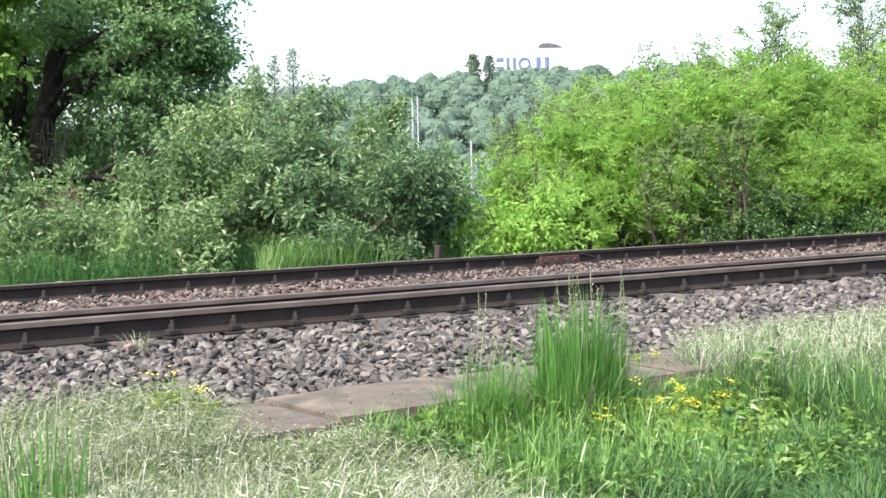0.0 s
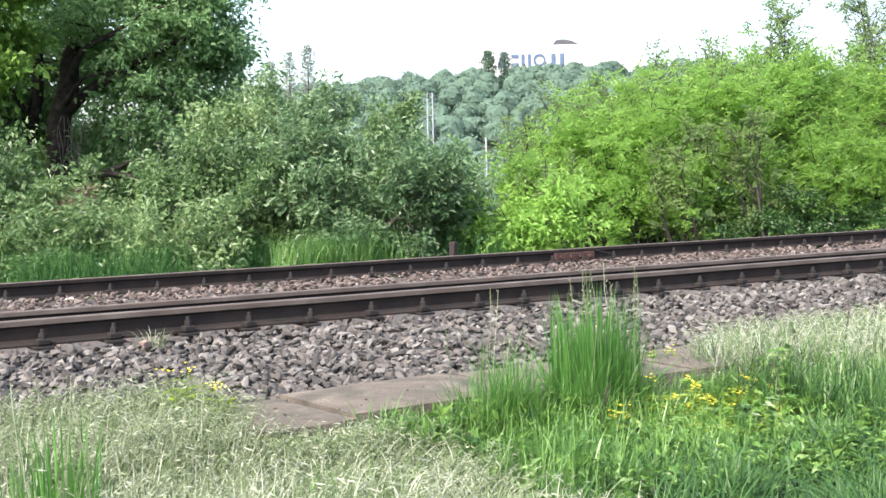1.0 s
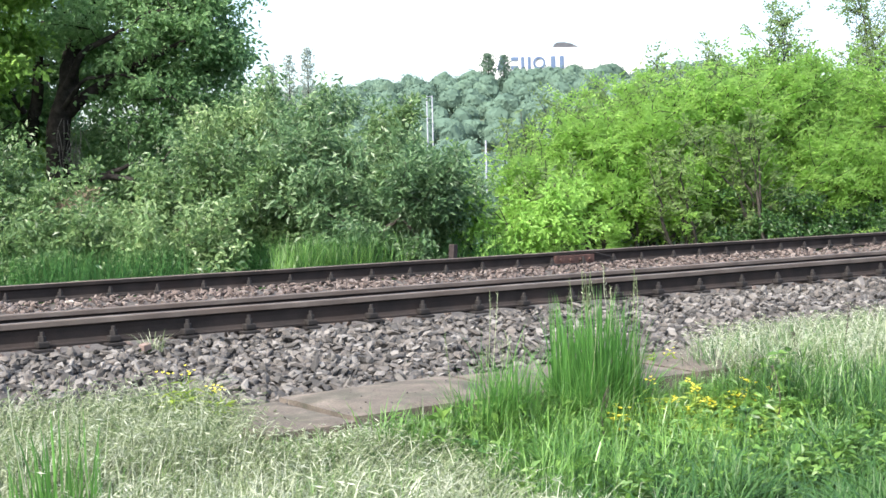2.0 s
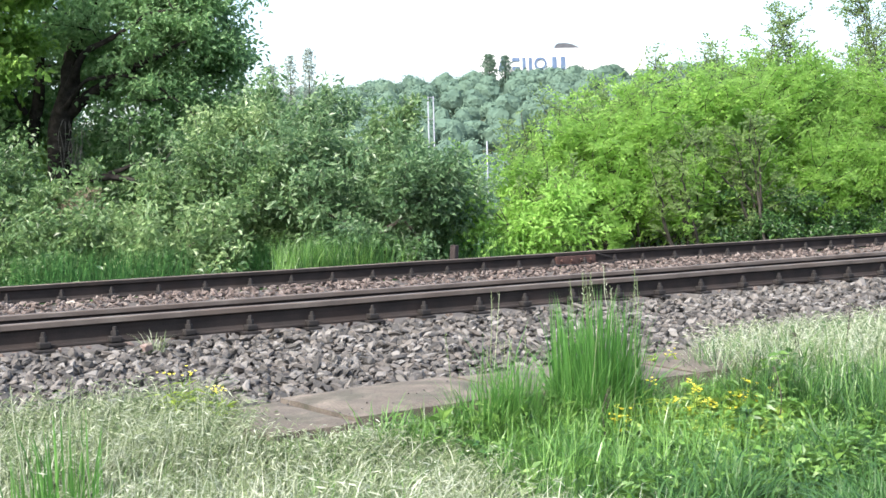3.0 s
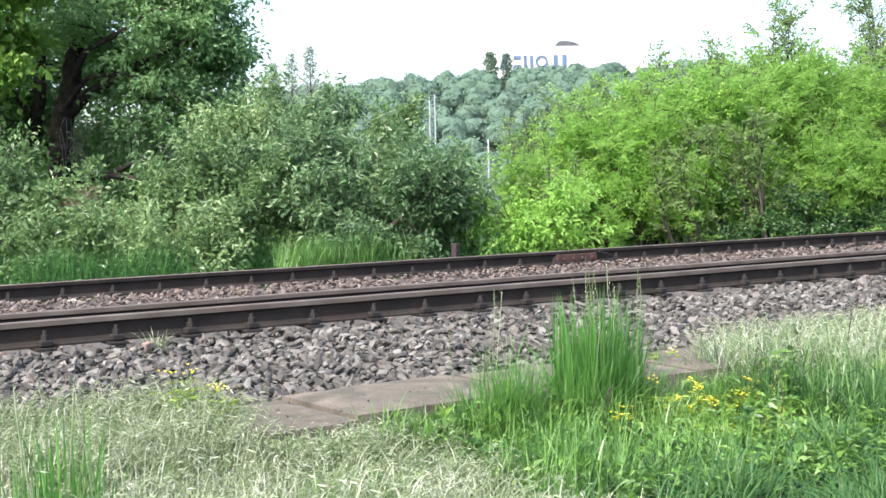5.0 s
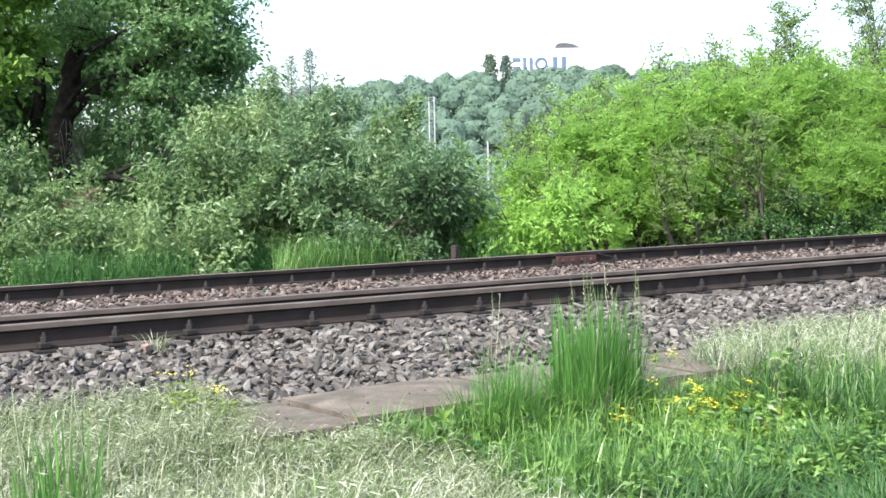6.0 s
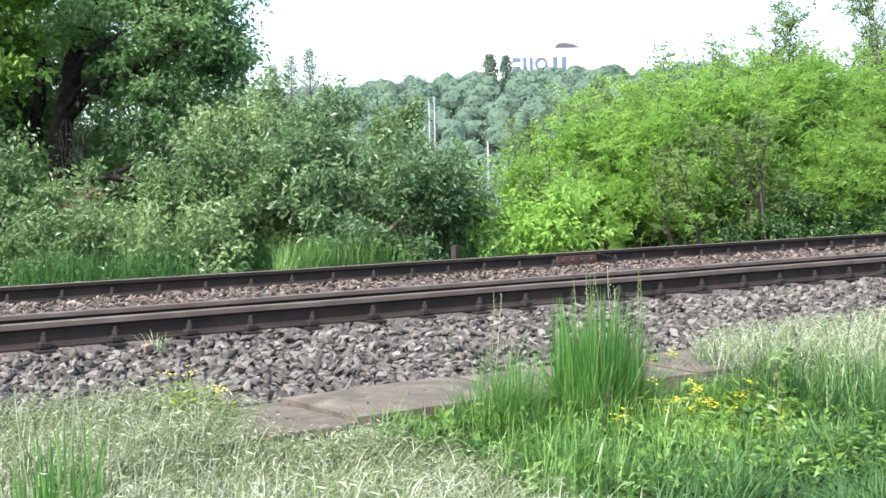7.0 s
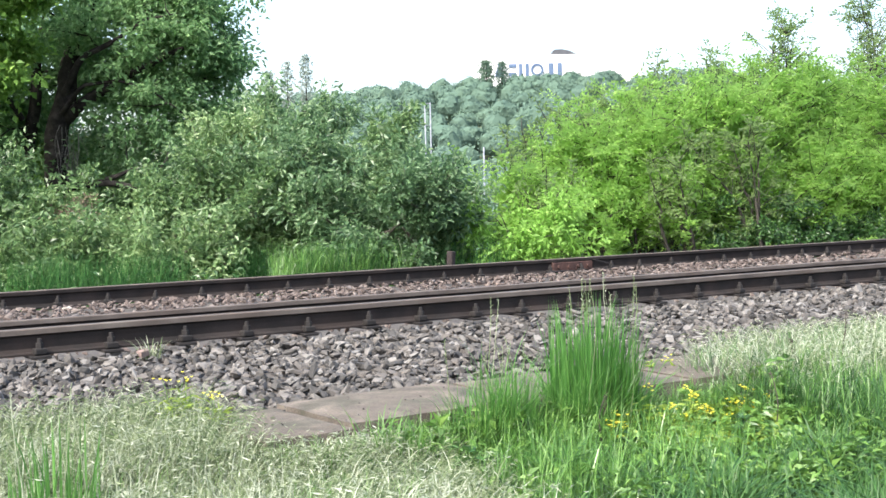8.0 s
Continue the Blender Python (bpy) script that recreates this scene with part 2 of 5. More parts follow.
# Fresh grass green darkened: the undergrowth's shade is painted into the blades.
M_GRASS_SHADE = leaf_material("shade_tinted_grass", (0.014, 0.048, 0.012), (0.038, 0.104, 0.024), (0.095, 0.19, 0.054), 0.3, rough=0.42, patch=3.0, gloss=0.3)
M_WEED = leaf_material("weed_leaf", (0.036, 0.096, 0.019), (0.10, 0.21, 0.04), (0.22, 0.355, 0.09), 0.3, rough=0.4, patch=4.0, gloss=0.5)
M_WEED_PALE = leaf_material("yellow_green_weed_leaf", (0.12, 0.19, 0.028), (0.23, 0.33, 0.05), (0.38, 0.48, 0.12), 0.35, rough=0.4, patch=4.0, gloss=0.5)
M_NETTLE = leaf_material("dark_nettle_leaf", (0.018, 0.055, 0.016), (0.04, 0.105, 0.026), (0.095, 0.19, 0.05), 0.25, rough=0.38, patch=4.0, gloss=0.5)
M_YELLOW = leaf_material("yellow_petal", (0.62, 0.55, 0.05), (0.76, 0.70, 0.09), (0.82, 0.79, 0.17), 0.25)
M_MAST = material("galvanised_steel", [(0.16, 0.18, 0.21), (0.22, 0.24, 0.27)], 3.0, 0.6)
M_WHITE = material("white_cladding", [(0.62, 0.63, 0.63), (0.68, 0.68, 0.68)], 0.2, 0.6)
# Blue paint with a little hilltop haze added to its colour.
M_BLUE_HAZE = material("hazed_blue_sign_paint", [(0.07, 0.115, 0.20), (0.09, 0.14, 0.23)], 0.5, 0.5)
M_ROOF = material("grey_roof", [(0.05, 0.055, 0.065), (0.08, 0.085, 0.095)], 0.5, 0.7)
M_PALE = material("cream_stone", [(0.42, 0.37, 0.31), (0.52, 0.47, 0.40)], 20.0, 0.9, bump=0.4)
M_PINK = material("pale_brick", [(0.17, 0.12, 0.105), (0.25, 0.19, 0.165)], 20.0, 0.9, bump=0.4)
M_WOOD = material("old_post_wood", [(0.013, 0.0095, 0.009), (0.027, 0.019, 0.0175)], 12.0, 0.9, bump=0.5)

# ---------- ground ----------
def ridge(a):
    """Height of the far hill's ground, by the tangent of the bearing."""
    return np.interp(a, [-1.2, -0.4, -0.15, -0.05, 0.0, 0.03, 0.10, 0.17, 0.25, 0.4, 1.2], [20, 30, 38, 41, 45.5, 44, 45.5, 46.5, 46, 42, 22])


def ground_z(x, y):
    x, y = np.asarray(x, float), np.asarray(y, float)
    dx, dy = x - EYE[0], y - EYE[1]
    away, across = dx * FWD[0] + dy * FWD[1], dx * RIGHT[0] + dy * RIGHT[1]
    z = np.interp(y, [-60, -9, -3.3, -2.85, -1.9, -0.3, 4.3, 5.5, 9, 30, 80], [-0.9, -0.72, -0.60, -0.50, -0.44, -0.34, -0.36, -0.40, -0.5, -2.5, -6])
    z = z + 0.025 * lumps(x, y, 2.5, 1.0) * ((y < -3) | (y > 5))
    bearing = across / np.maximum(away, 1.0)
    s = np.clip((away - 230) / 370, 0, 1)
    s = s * s * (3 - 2 * s)
    far = np.where(away > 600, 1 - 0.35 * np.clip((away - 600) / 900, 0, 1), s)
    return np.where(away > 60, z * (1 - np.clip((away - 60) / 60, 0, 1)) - 8 * np.clip((away - 60) / 60, 0, 1) * (1 - far) + ridge(bearing) * far, z)


def build_ground():
    away = np.concatenate([np.linspace(-60, 2, 20), np.linspace(2.3, 26, 80), np.geomspace(27, 2600, 60)])
    lat = np.concatenate([-np.geomspace(1, 0.002, 45), [0], np.geomspace(0.002, 1, 45)])
    A, L = np.meshgrid(away, lat, indexing="ij")
    U = L * (25 + 1.0 * np.maximum(A, 0))
    q = place(U, A)
    V = np.stack([q[..., 0], q[..., 1], ground_z(q[..., 0], q[..., 1])], -1).reshape(-1, 3)
    n, m = A.shape
    i, j = np.meshgrid(np.arange(n - 1), np.arange(m - 1), indexing="ij")
    b = (i * m + j).reshape(-1, 1)
    F = np.concatenate([b + [0, m, m + 1, 1]], 1)
    F = F.reshape(-1, 4)
    me = mesh_of("ground", V, [F[:, ::-1]], M_SOIL, True)
    me.flip_normals() if me.polygons[0].normal.z < 0 else None
    tagged(part("ground", me), "bare soil and litter under grass and shrubs", "ground", kind="structure")


build_ground()


# ---------- railway ----------
RAIL_B, RAIL_A, RAIL_F = 0.0, 1.505, 3.63      # the near track, canted away from the eye, and the next one
CANT = 0.078
X0, X1 = -7.0, 30.0
PITCH = 0.48


def bed_z(y):
    return np.interp(y, [-2.2, -1.9, -0.12, 0.3, 1.4, 1.65, 2.1, 3.2, 3.9, 4.7, 5.2], [-0.42, -0.345, -0.212, -0.215, -0.265, -0.25, -0.17, -0.15, -0.19, -0.27, -0.42])


def build_bed():
    xs, ys = np.linspace(X0, X1, 150), np.linspace(-2.2, 5.2, 60)
    X, Y = np.meshgrid(xs, ys, indexing="ij")
    Z = bed_z(Y) - 0.03 + 0.012 * lumps(X, Y, 6, 2.0)
    V = np.stack([X, Y, Z], -1).reshape(-1, 3)
    i, j = np.meshgrid(np.arange(149), np.arange(59), indexing="ij")
    b = (i * 60 + j).reshape(-1, 1)
    bed = part("ballast_bed", mesh_of("ballast_bed", V, [b + [0, 60, 61, 1]], M_GRAVEL, True))
    tagged(bed, "grey crushed-stone ballast heaped along the railway track", "ballast", kind="structure")
    return bed


BALLAST = build_bed()

RAIL_PROFILE = np.array([(-0.036, -0.006), (-0.031, 0.0), (0.031, 0.0), (0.036, -0.006), (0.035, -0.037), (0.012, -0.052),
                         (0.009, -0.085), (0.010, -0.130), (0.028, -0.150), (0.070, -0.158), (0.070, -0.170),
                         (-0.070, -0.170), (-0.070, -0.158), (-0.028, -0.150), (-0.010, -0.130), (-0.009, -0.085), (-0.012, -0.052), (-0.035, -0.037)])


def build_rail(y, z, label, first_clip, worn=(0, 1, 2, 3, 17)):
    rail = thing("rail", (0, y, z), label, "rail", "rails")
    prof = RAIL_PROFILE
    xs = np.linspace(X0, X1, 90)
    n, k = len(xs), len(prof)
    wob = 0.0015 * np.sin(xs * 2.1 + y) + 0.001 * np.sin(xs * 5.3)
    V = np.empty((n, k, 3))
    V[:, :, 0] = xs[:, None]
    V[:, :, 1] = prof[None, :, 0] + wob[:, None]
    V[:, :, 2] = prof[None, :, 1] + 0.6 * wob[:, None]
    i, j = np.meshgrid(np.arange(n - 1) * k, np.arange(k), indexing="ij")
    jn = (j + 1) % k
    F = np.stack([i + j, i + k + j, i + k + jn, i + jn], -1)
    head = np.isin(np.arange(k), worn)
    web = mesh_of("rail_web", V.reshape(-1, 3), [F[:, ~head].reshape(-1, 4)], M_STEEL)
    top = mesh_of("rail_head", V.reshape(-1, 3), [F[:, head].reshape(-1, 4)], M_HEAD)
    part("web_and_foot", web, rail, "dark brown rusted web and foot")
    part("head", top, rail, "worn paler brown running head")
    # fastenings: ribbed plate, clip and bolt with nut on both sides
    plate = bm_mesh("plate", box(-0.065, 0.065, -0.15, 0.15, -0.19, -0.171, 0.004), M_CLIP)
    bm = box(-0.04, 0.04, -0.115, -0.04, -0.166, -0.125, 0.008)
    bmesh.ops.create_cone(bm, cap_ends=True, segments=6, radius1=0.026, radius2=0.026, depth=0.034, matrix=Matrix.Translation((0, -0.08, -0.108)))
    bmesh.ops.create_cone(bm, cap_ends=True, segments=8, radius1=0.016, radius2=0.014, depth=0.03, matrix=Matrix.Translation((0, -0.08, -0.078)))
    clip = bm_mesh("clip", bm, M_CLIP)
    x = first_clip
    while x < 16:
        dx, dz = random.uniform(-0.025, 0.025), random.uniform(-0.006, 0.006)
        p = part("base_plate", plate, rail)
        p.matrix_basis = pose(x + dx, 0, dz)
        for turn in (0, 180):
            c = part("rail_clip", clip, p)
            c.matrix_basis = pose(0, 0, 0, 0, 0, turn + random.uniform(-6, 6))
        x += PITCH
    return rail


near_rail = build_rail(RAIL_B, 0.0, "rusty steel rail with worn head on grey ballast", -0.96)
second_rail = build_rail(RAIL_A, -CANT, "rusty steel rail, the lower one of the canted track", -0.96)
far_rail = build_rail(RAIL_F, 0.0, "dark rusty rail beside tall grass, with a jointed fishplate", 0.595 - 0.96, (0, 1, 2))


def build_fishplate():
    bm = box(6.92, 7.52, -0.052, -0.016, -0.148, -0.045, 0.006)
    me = bm_mesh("fishplate", bm, M_RUST)
    plate = part("fishplate", me, far_rail, "red rusted joint plate")
    for x in (7.0, 7.15, 7.29, 7.44):
        bm = bmesh.new()
        bmesh.ops.create_cone(bm, cap_ends=True, segments=6, radius1=0.019, radius2=0.019, depth=0.03, matrix=Matrix.Translation((x, -0.066, -0.097)) @ pose(0, 0, 0, 90))
        part("bolt", bm_mesh("bolt", bm, M_RUST), plate)
    a = np.linspace(0, 1, 14)
    pts = np.stack([7.62 + 0.12 * np.sin(a * 4.2), -0.08 - 0.03 * np.sin(a * 3), -0.17 + 0.14 * a ** 0.8], 1)
    v, f = tube(pts, np.full(14, 0.008), 6)
    part("bond_wire", mesh_of("bond_wire", v, f, M_CLIP, True), far_rail, "bent grey bonding wire")
    v, f = tube(np.stack([np.linspace(6.75, 7.75, 12), -0.13 + 0.02 * np.sin(np.linspace(0, 5, 12)), -0.155 + 0.01 * np.sin(np.linspace(0, 7, 12))], 1), np.full(12, 0.011), 6)
    part("cable", mesh_of("cable", v, f, M_CLIP, True), far_rail, "grey cable along the joint")


build_fishplate()


# ---------- concrete slabs ----------
def build_slabs():
    for x0, x1, dy, dz, turn in ((0.30, 0.787, -0.045, -0.014, 4.5), (0.812, 1.9, 0.045, 0.002, 3.0), (1.935, 3.095, 0.02, -0.004, -1.5), (3.122, 3.95, 0.0, 0.0, 0.0)):
        bm = box(-(x1 - x0) / 2, (x1 - x0) / 2, -0.40, 0.40, -0.15, 0.0)
        bmesh.ops.subdivide_edges(bm, edges=bm.edges[:], cuts=7, use_grid_fill=True)
        for v in bm.verts:
            edge = max(abs(v.co.x) / ((x1 - x0) / 2), abs(v.co.y) / 0.40)
            k = noise.noise(Vector((v.co.x * 6 + x0, v.co.y * 6, v.co.z * 6)))
            v.co += Vector((k, noise.noise(v.co * 9 + Vector((x0, 3, 1))), 0)) * (0.008 if edge > 0.99 else 0)
            v.co.z += 0.003 * k - (0.01 if edge > 0.99 and v.co.z > -0.01 else 0)
        ob = part("concrete_slab", bm_mesh("concrete_slab", bm, M_SLAB))
        ob.matrix_basis = pose((x0 + x1) / 2, -2.40 + dy, -0.315 + dz, 0, 0, turn)
        tagged(ob, "weathered brownish concrete slab lying beside the ballast", "concrete slab", "slab path")


build_slabs()


# ---------- ballast stones ----------
def stone_shapes(count):
    shapes = []
    for q in range(count):
        bm = bmesh.new()
        bmesh.ops.create_icosphere(bm, subdivisions=1, radius=0.5)
        st = Vector((random.uniform(1.1, 2.1), random.uniform(0.7, 1.15), random.uniform(0.34, 0.66)))
        for v in bm.verts:
            v.co = Vector(v.co[i] * st[i] * random.uniform(0.75, 1.3) for i in range(3))
        for cut in range(9):
            nrm = Vector([random.gauss(0, 1) for _ in range(3)]).normalized()
            lim = random.uniform(0.2, 0.36)
            for v in bm.verts:
                d = v.co.dot(nrm)
                if d > lim:
                    v.co -= nrm * (d - lim)
        bm.verts.index_update()
        V = np.array([v.co[:] for v in bm.verts])
        F = np.array([[v.index for v in f.verts] for f in bm.faces])
        bm.free()
        shapes.append((V, F))
    return shapes


SHAPES = stone_shapes(14)


def random_turns(n):
    """Turns of stones that have settled: any heading, a moderate tilt."""
    q = unit(np.column_stack([np.cos(h := rng.uniform(0, np.pi, n)), rng.normal(size=(n, 2)) * 0.26, np.sin(h)]))
    w, x, y, z = q.T
    return np.stack([np.stack([1 - 2 * (y * y + z * z), 2 * (x * y - w * z), 2 * (x * z + w * y)], -1),
                     np.stack([2 * (x * y + w * z), 1 - 2 * (x * x + z * z), 2 * (y * z - w * x)], -1),
                     np.stack([2 * (x * z - w * y), 2 * (y * z + w * x), 1 - 2 * (x * x + y * y)], -1)], 1)


def stone_field(pos, size, mat, name, label):
    turns, pick = random_turns(len(pos)), rng.integers(0, len(SHAPES), len(pos))
    pieces = []
    for k, (V, F) in enumerate(SHAPES):
        sel = np.where(pick == k)[0]
        if len(sel):
            v = np.einsum("nij,vj->nvi", turns[sel], V) * size[sel][:, None, None] + pos[sel][:, None]
            f = F[None] + (np.arange(len(sel)) * len(V))[:, None, None]
            pieces.append((v.reshape(-1, 3), [f.reshape(-1, 3)]))
    v, f = join(pieces)
    return tagged(part(name, mesh_of(name, v, f, mat), BALLAST, label), kind="stuff")


def build_stones():
    def scatter(n, xa, xb, ya, yb, power=1.0):
        x = xa + (xb - xa) * rng.random(n) ** power
        return np.stack([x, rng.uniform(ya, yb, n)], 1)
    p = np.concatenate([scatter(13000, -3.5, 9, -2.08, -0.06), scatter(3600, 9, 22, -2.0, -0.06, 1.4)])
    keep = p[:, 1] > -2.0 + 0.05 * lumps(p[:, 0], p[:, 1], 8, 0.4)
    p = p[keep]
    size = np.clip(rng.normal(0.070, 0.021, len(p)), 0.03, 0.13)
    z = bed_z(p[:, 1]) + rng.uniform(-0.03, 0.012, len(p)) + 0.012 * lumps(p[:, 0], p[:, 1], 6, 2.0)
    pos = np.column_stack([p, z])
    close = (p[:, 0] > 0.3) & (p[:, 0] < 2.9) & (p[:, 1] < -1.0) & (z > bed_z(p[:, 1]) - 0.008)
    ids = np.where(close)[0][:300]
    rest = np.ones(len(p), bool)
    rest[ids] = False
    stone_field(pos[rest], size[rest], M_STONE, "ballast_stones", "grey crushed stones")
    p = np.concatenate([scatter(3900, -1, 10, 1.66, 3.52), scatter(1900, 10, 24, 1.66, 3.52, 1.3), scatter(900, -2, 14, 0.1, 1.4), scatter(500, 0, 22, 3.72, 4.6)])
    size2 = np.clip(rng.normal(0.058, 0.014, len(p)), 0.025, 0.09)
    pos2 = np.column_stack([p, bed_z(p[:, 1]) + rng.uniform(-0.03, 0.02, len(p))])
    stone_field(pos2, size2, M_RUSTY, "rust_dusted_stones", "rust-tinted crushed stones between the rails")
    p = scatter(90, 0.45, 3.6, -2.74, -2.04)
    stone_field(np.column_stack([p, np.full(len(p), -0.311)]), rng.uniform(0.006, 0.02, len(p)), M_STONE, "stone_chips", "grey stone chips strewn over the slabs")
    meshes = [mesh_of("stone", V, [F], M_STONE_OB) for V, F in SHAPES]
    for i in ids:
        ob = part("stone", meshes[i % len(meshes)], BALLAST)
        ob.matrix_basis = Matrix.LocRotScale(pos[i], Euler((rng.normal() * 0.45, rng.normal() * 0.45, rng.uniform(0, 6.28))), [size[i] * 1.1] * 3)


# ---------- trees and shrubs ----------
def limb(a, b, r0, r1, bend=0.12, n=7, sides=6):
    a, b = np.asarray(a, float), np.asarray(b, float)
    s = np.linspace(0, 1, n)[:, None]
    L = np.linalg.norm(b - a)
    w = rng.normal(size=(1, 3)) * bend * L
    w2 = rng.normal(size=(1, 3)) * bend * 0.4 * L
    pts = a + (b - a) * s + w * np.sin(np.pi * s) + w2 * np.sin(2 * np.pi * s)
    return pts, np.linspace(r0, r1, n)


def crown_points(blobs, n, shell=0.55):
    """Points inside a union of ellipsoids (cx, cy, cz, rx, ry, rz), more of them near the skin, and their ways outward."""
    vol = np.array([b[3] * b[4] * b[5] for b in blobs]) ** 0.67
    pick = rng.choice(len(blobs), n, p=vol / vol.sum())
    B = np.array(blobs, float)[pick]
    d = rand_dirs(n)
    r = rng.random(n) ** 0.33 * (1 - shell) + shell * rng.uniform(0.75, 1.08, n)
    return B[:, :3] + d * r[:, None] * B[:, 3:6], d


def bough_points(blobs, n, size, each):
    """Leaf clumps gathered on domed boughs, so that the crown has lit shoulders and deep gaps between them."""
    m = max(8, n // each)
    core, way = crown_points(blobs, m)
    big = rng.uniform(0.55, 1.35, m) * size
    i = rng.integers(0, m, n)
    d = unit(rand_dirs(n) + way[i] * 0.7 + [0, 0, 0.55])
    return core[i] + d * (big[i] * rng.uniform(0.55, 1.1, n))[:, None] * [1, 1, 0.75], d


def woody(name, place_at, label, category, trunks, blobs, clumps, per_clump, spread, leaf, leaf_mat, bark=None, twig=0.008, droop=0.2, group="", flat=0.6, up=0.22, shoots=0.0, bough=0.26, each=10):
    """A tree or shrub: trunks (polyline, radii), a crown of leaf clumps on twigs that spring from the trunks."""
    bark = bark or M_TWIG
    t = thing(name, place_at, label, category, group)
    wood, nodes = [], []
    for pts, rad in trunks:
        pts = np.array(pts, float)
        m = 4 * len(pts)
        s, si = np.linspace(0, 1, m), np.linspace(0, 1, len(pts))
        fine = np.stack([np.interp(s, si, pts[:, k]) for k in range(3)], 1)
        fine += 0.25 * np.interp(s, si, rad)[:, None] * np.stack([np.sin(s * 19 + 1), np.cos(s * 23), 0 * s], 1)
        r = np.interp(s, si, rad)
        v, f = tube(fine, r, 9)
        part("trunk", mesh_of("trunk", v, f, bark, True), t)
        nodes.append(fine[m // 4:])
    nodes = np.concatenate(nodes)
    centres, outward = bough_points(blobs, clumps, bough, each)
    if shoots:
        m = int(clumps * shoots / 5)
        mid = np.array(blobs, float)[:, :3].mean(0)
        k0 = rng.choice(clumps, m, replace=False)
        out = unit(unit(centres[k0] - mid) * 0.8 + rand_dirs(m) * 0.6 + [0, 0, 0.75])
        far_out = rng.uniform(0.6, 1.5, m)
        tgt = np.setdiff1d(np.arange(clumps), k0)[: m * 4].reshape(4, -1)[:, :m]
        for q in range(4):
            centres[tgt[q]] = centres[k0] + out * (0.11 * (q + 1) * far_out)[:, None]
    for c in centres[:: max(1, clumps // 190)]:
        d = np.linalg.norm((nodes - c) * [1, 1, 1.3], axis=1) + np.maximum(0, nodes[:, 2] - c[2]) * 2
        a = nodes[np.argmin(d)]
        pts, r = limb(a, c, twig * (1.0 + 0.8 * np.linalg.norm(c - a)), twig * 0.35, 0.10, 6)
        wood.append(tube(pts[[0, 2, 5]], r[[0, 2, 5]], 3))
        nodes = np.concatenate([nodes, pts[2:5]])
    if wood:
        tagged(part("branchwork", mesh_of("branchwork", *join(wood), bark, True), t), kind="stuff")
    n = clumps * per_clump
    ci = np.repeat(np.arange(clumps), per_clump)
    scale = rng.uniform(0.6, 1.3, clumps)[ci]
    off = rng.normal(size=(n, 3)) * spread * scale[:, None] * [1, 1, flat]
    pos = centres[ci] + off
    pos[:, 2] = np.maximum(pos[:, 2], 0.03)
    axis = unit(rand_dirs(n) + off / (spread + 1e-6) * 0.5 + [0, 0, -droop])
    normal = unit(rand_dirs(n) * (1 - up) + outward[ci] * 0.45 + [0, 0, up * 1.6])
    L = leaf[0] * rng.uniform(0.6, 1.25, n)
    v, f = leaves(pos, axis, normal, L, L * leaf[1])
    part("crown", mesh_of("crown", v, f, leaf_mat), t)
    return t


def at(across, away, sink=0.03):
    q = place(across, away)
    return (float(q[0]), float(q[1]), float(ground_z(q[0], q[1])) - sink)


def view_frame(pts):
    """Turn (across, away, up) offsets into world offsets."""
    p = np.asarray(pts, float)
    h = np.multiply.outer(p[:, 0], RIGHT) + np.multiply.outer(p[:, 1], FWD)
    return np.column_stack([h, p[:, 2]])


def vblobs(bl):
    return [(*view_frame([b[:3]])[0], *b[3:6]) for b in bl]


SWAYING = []


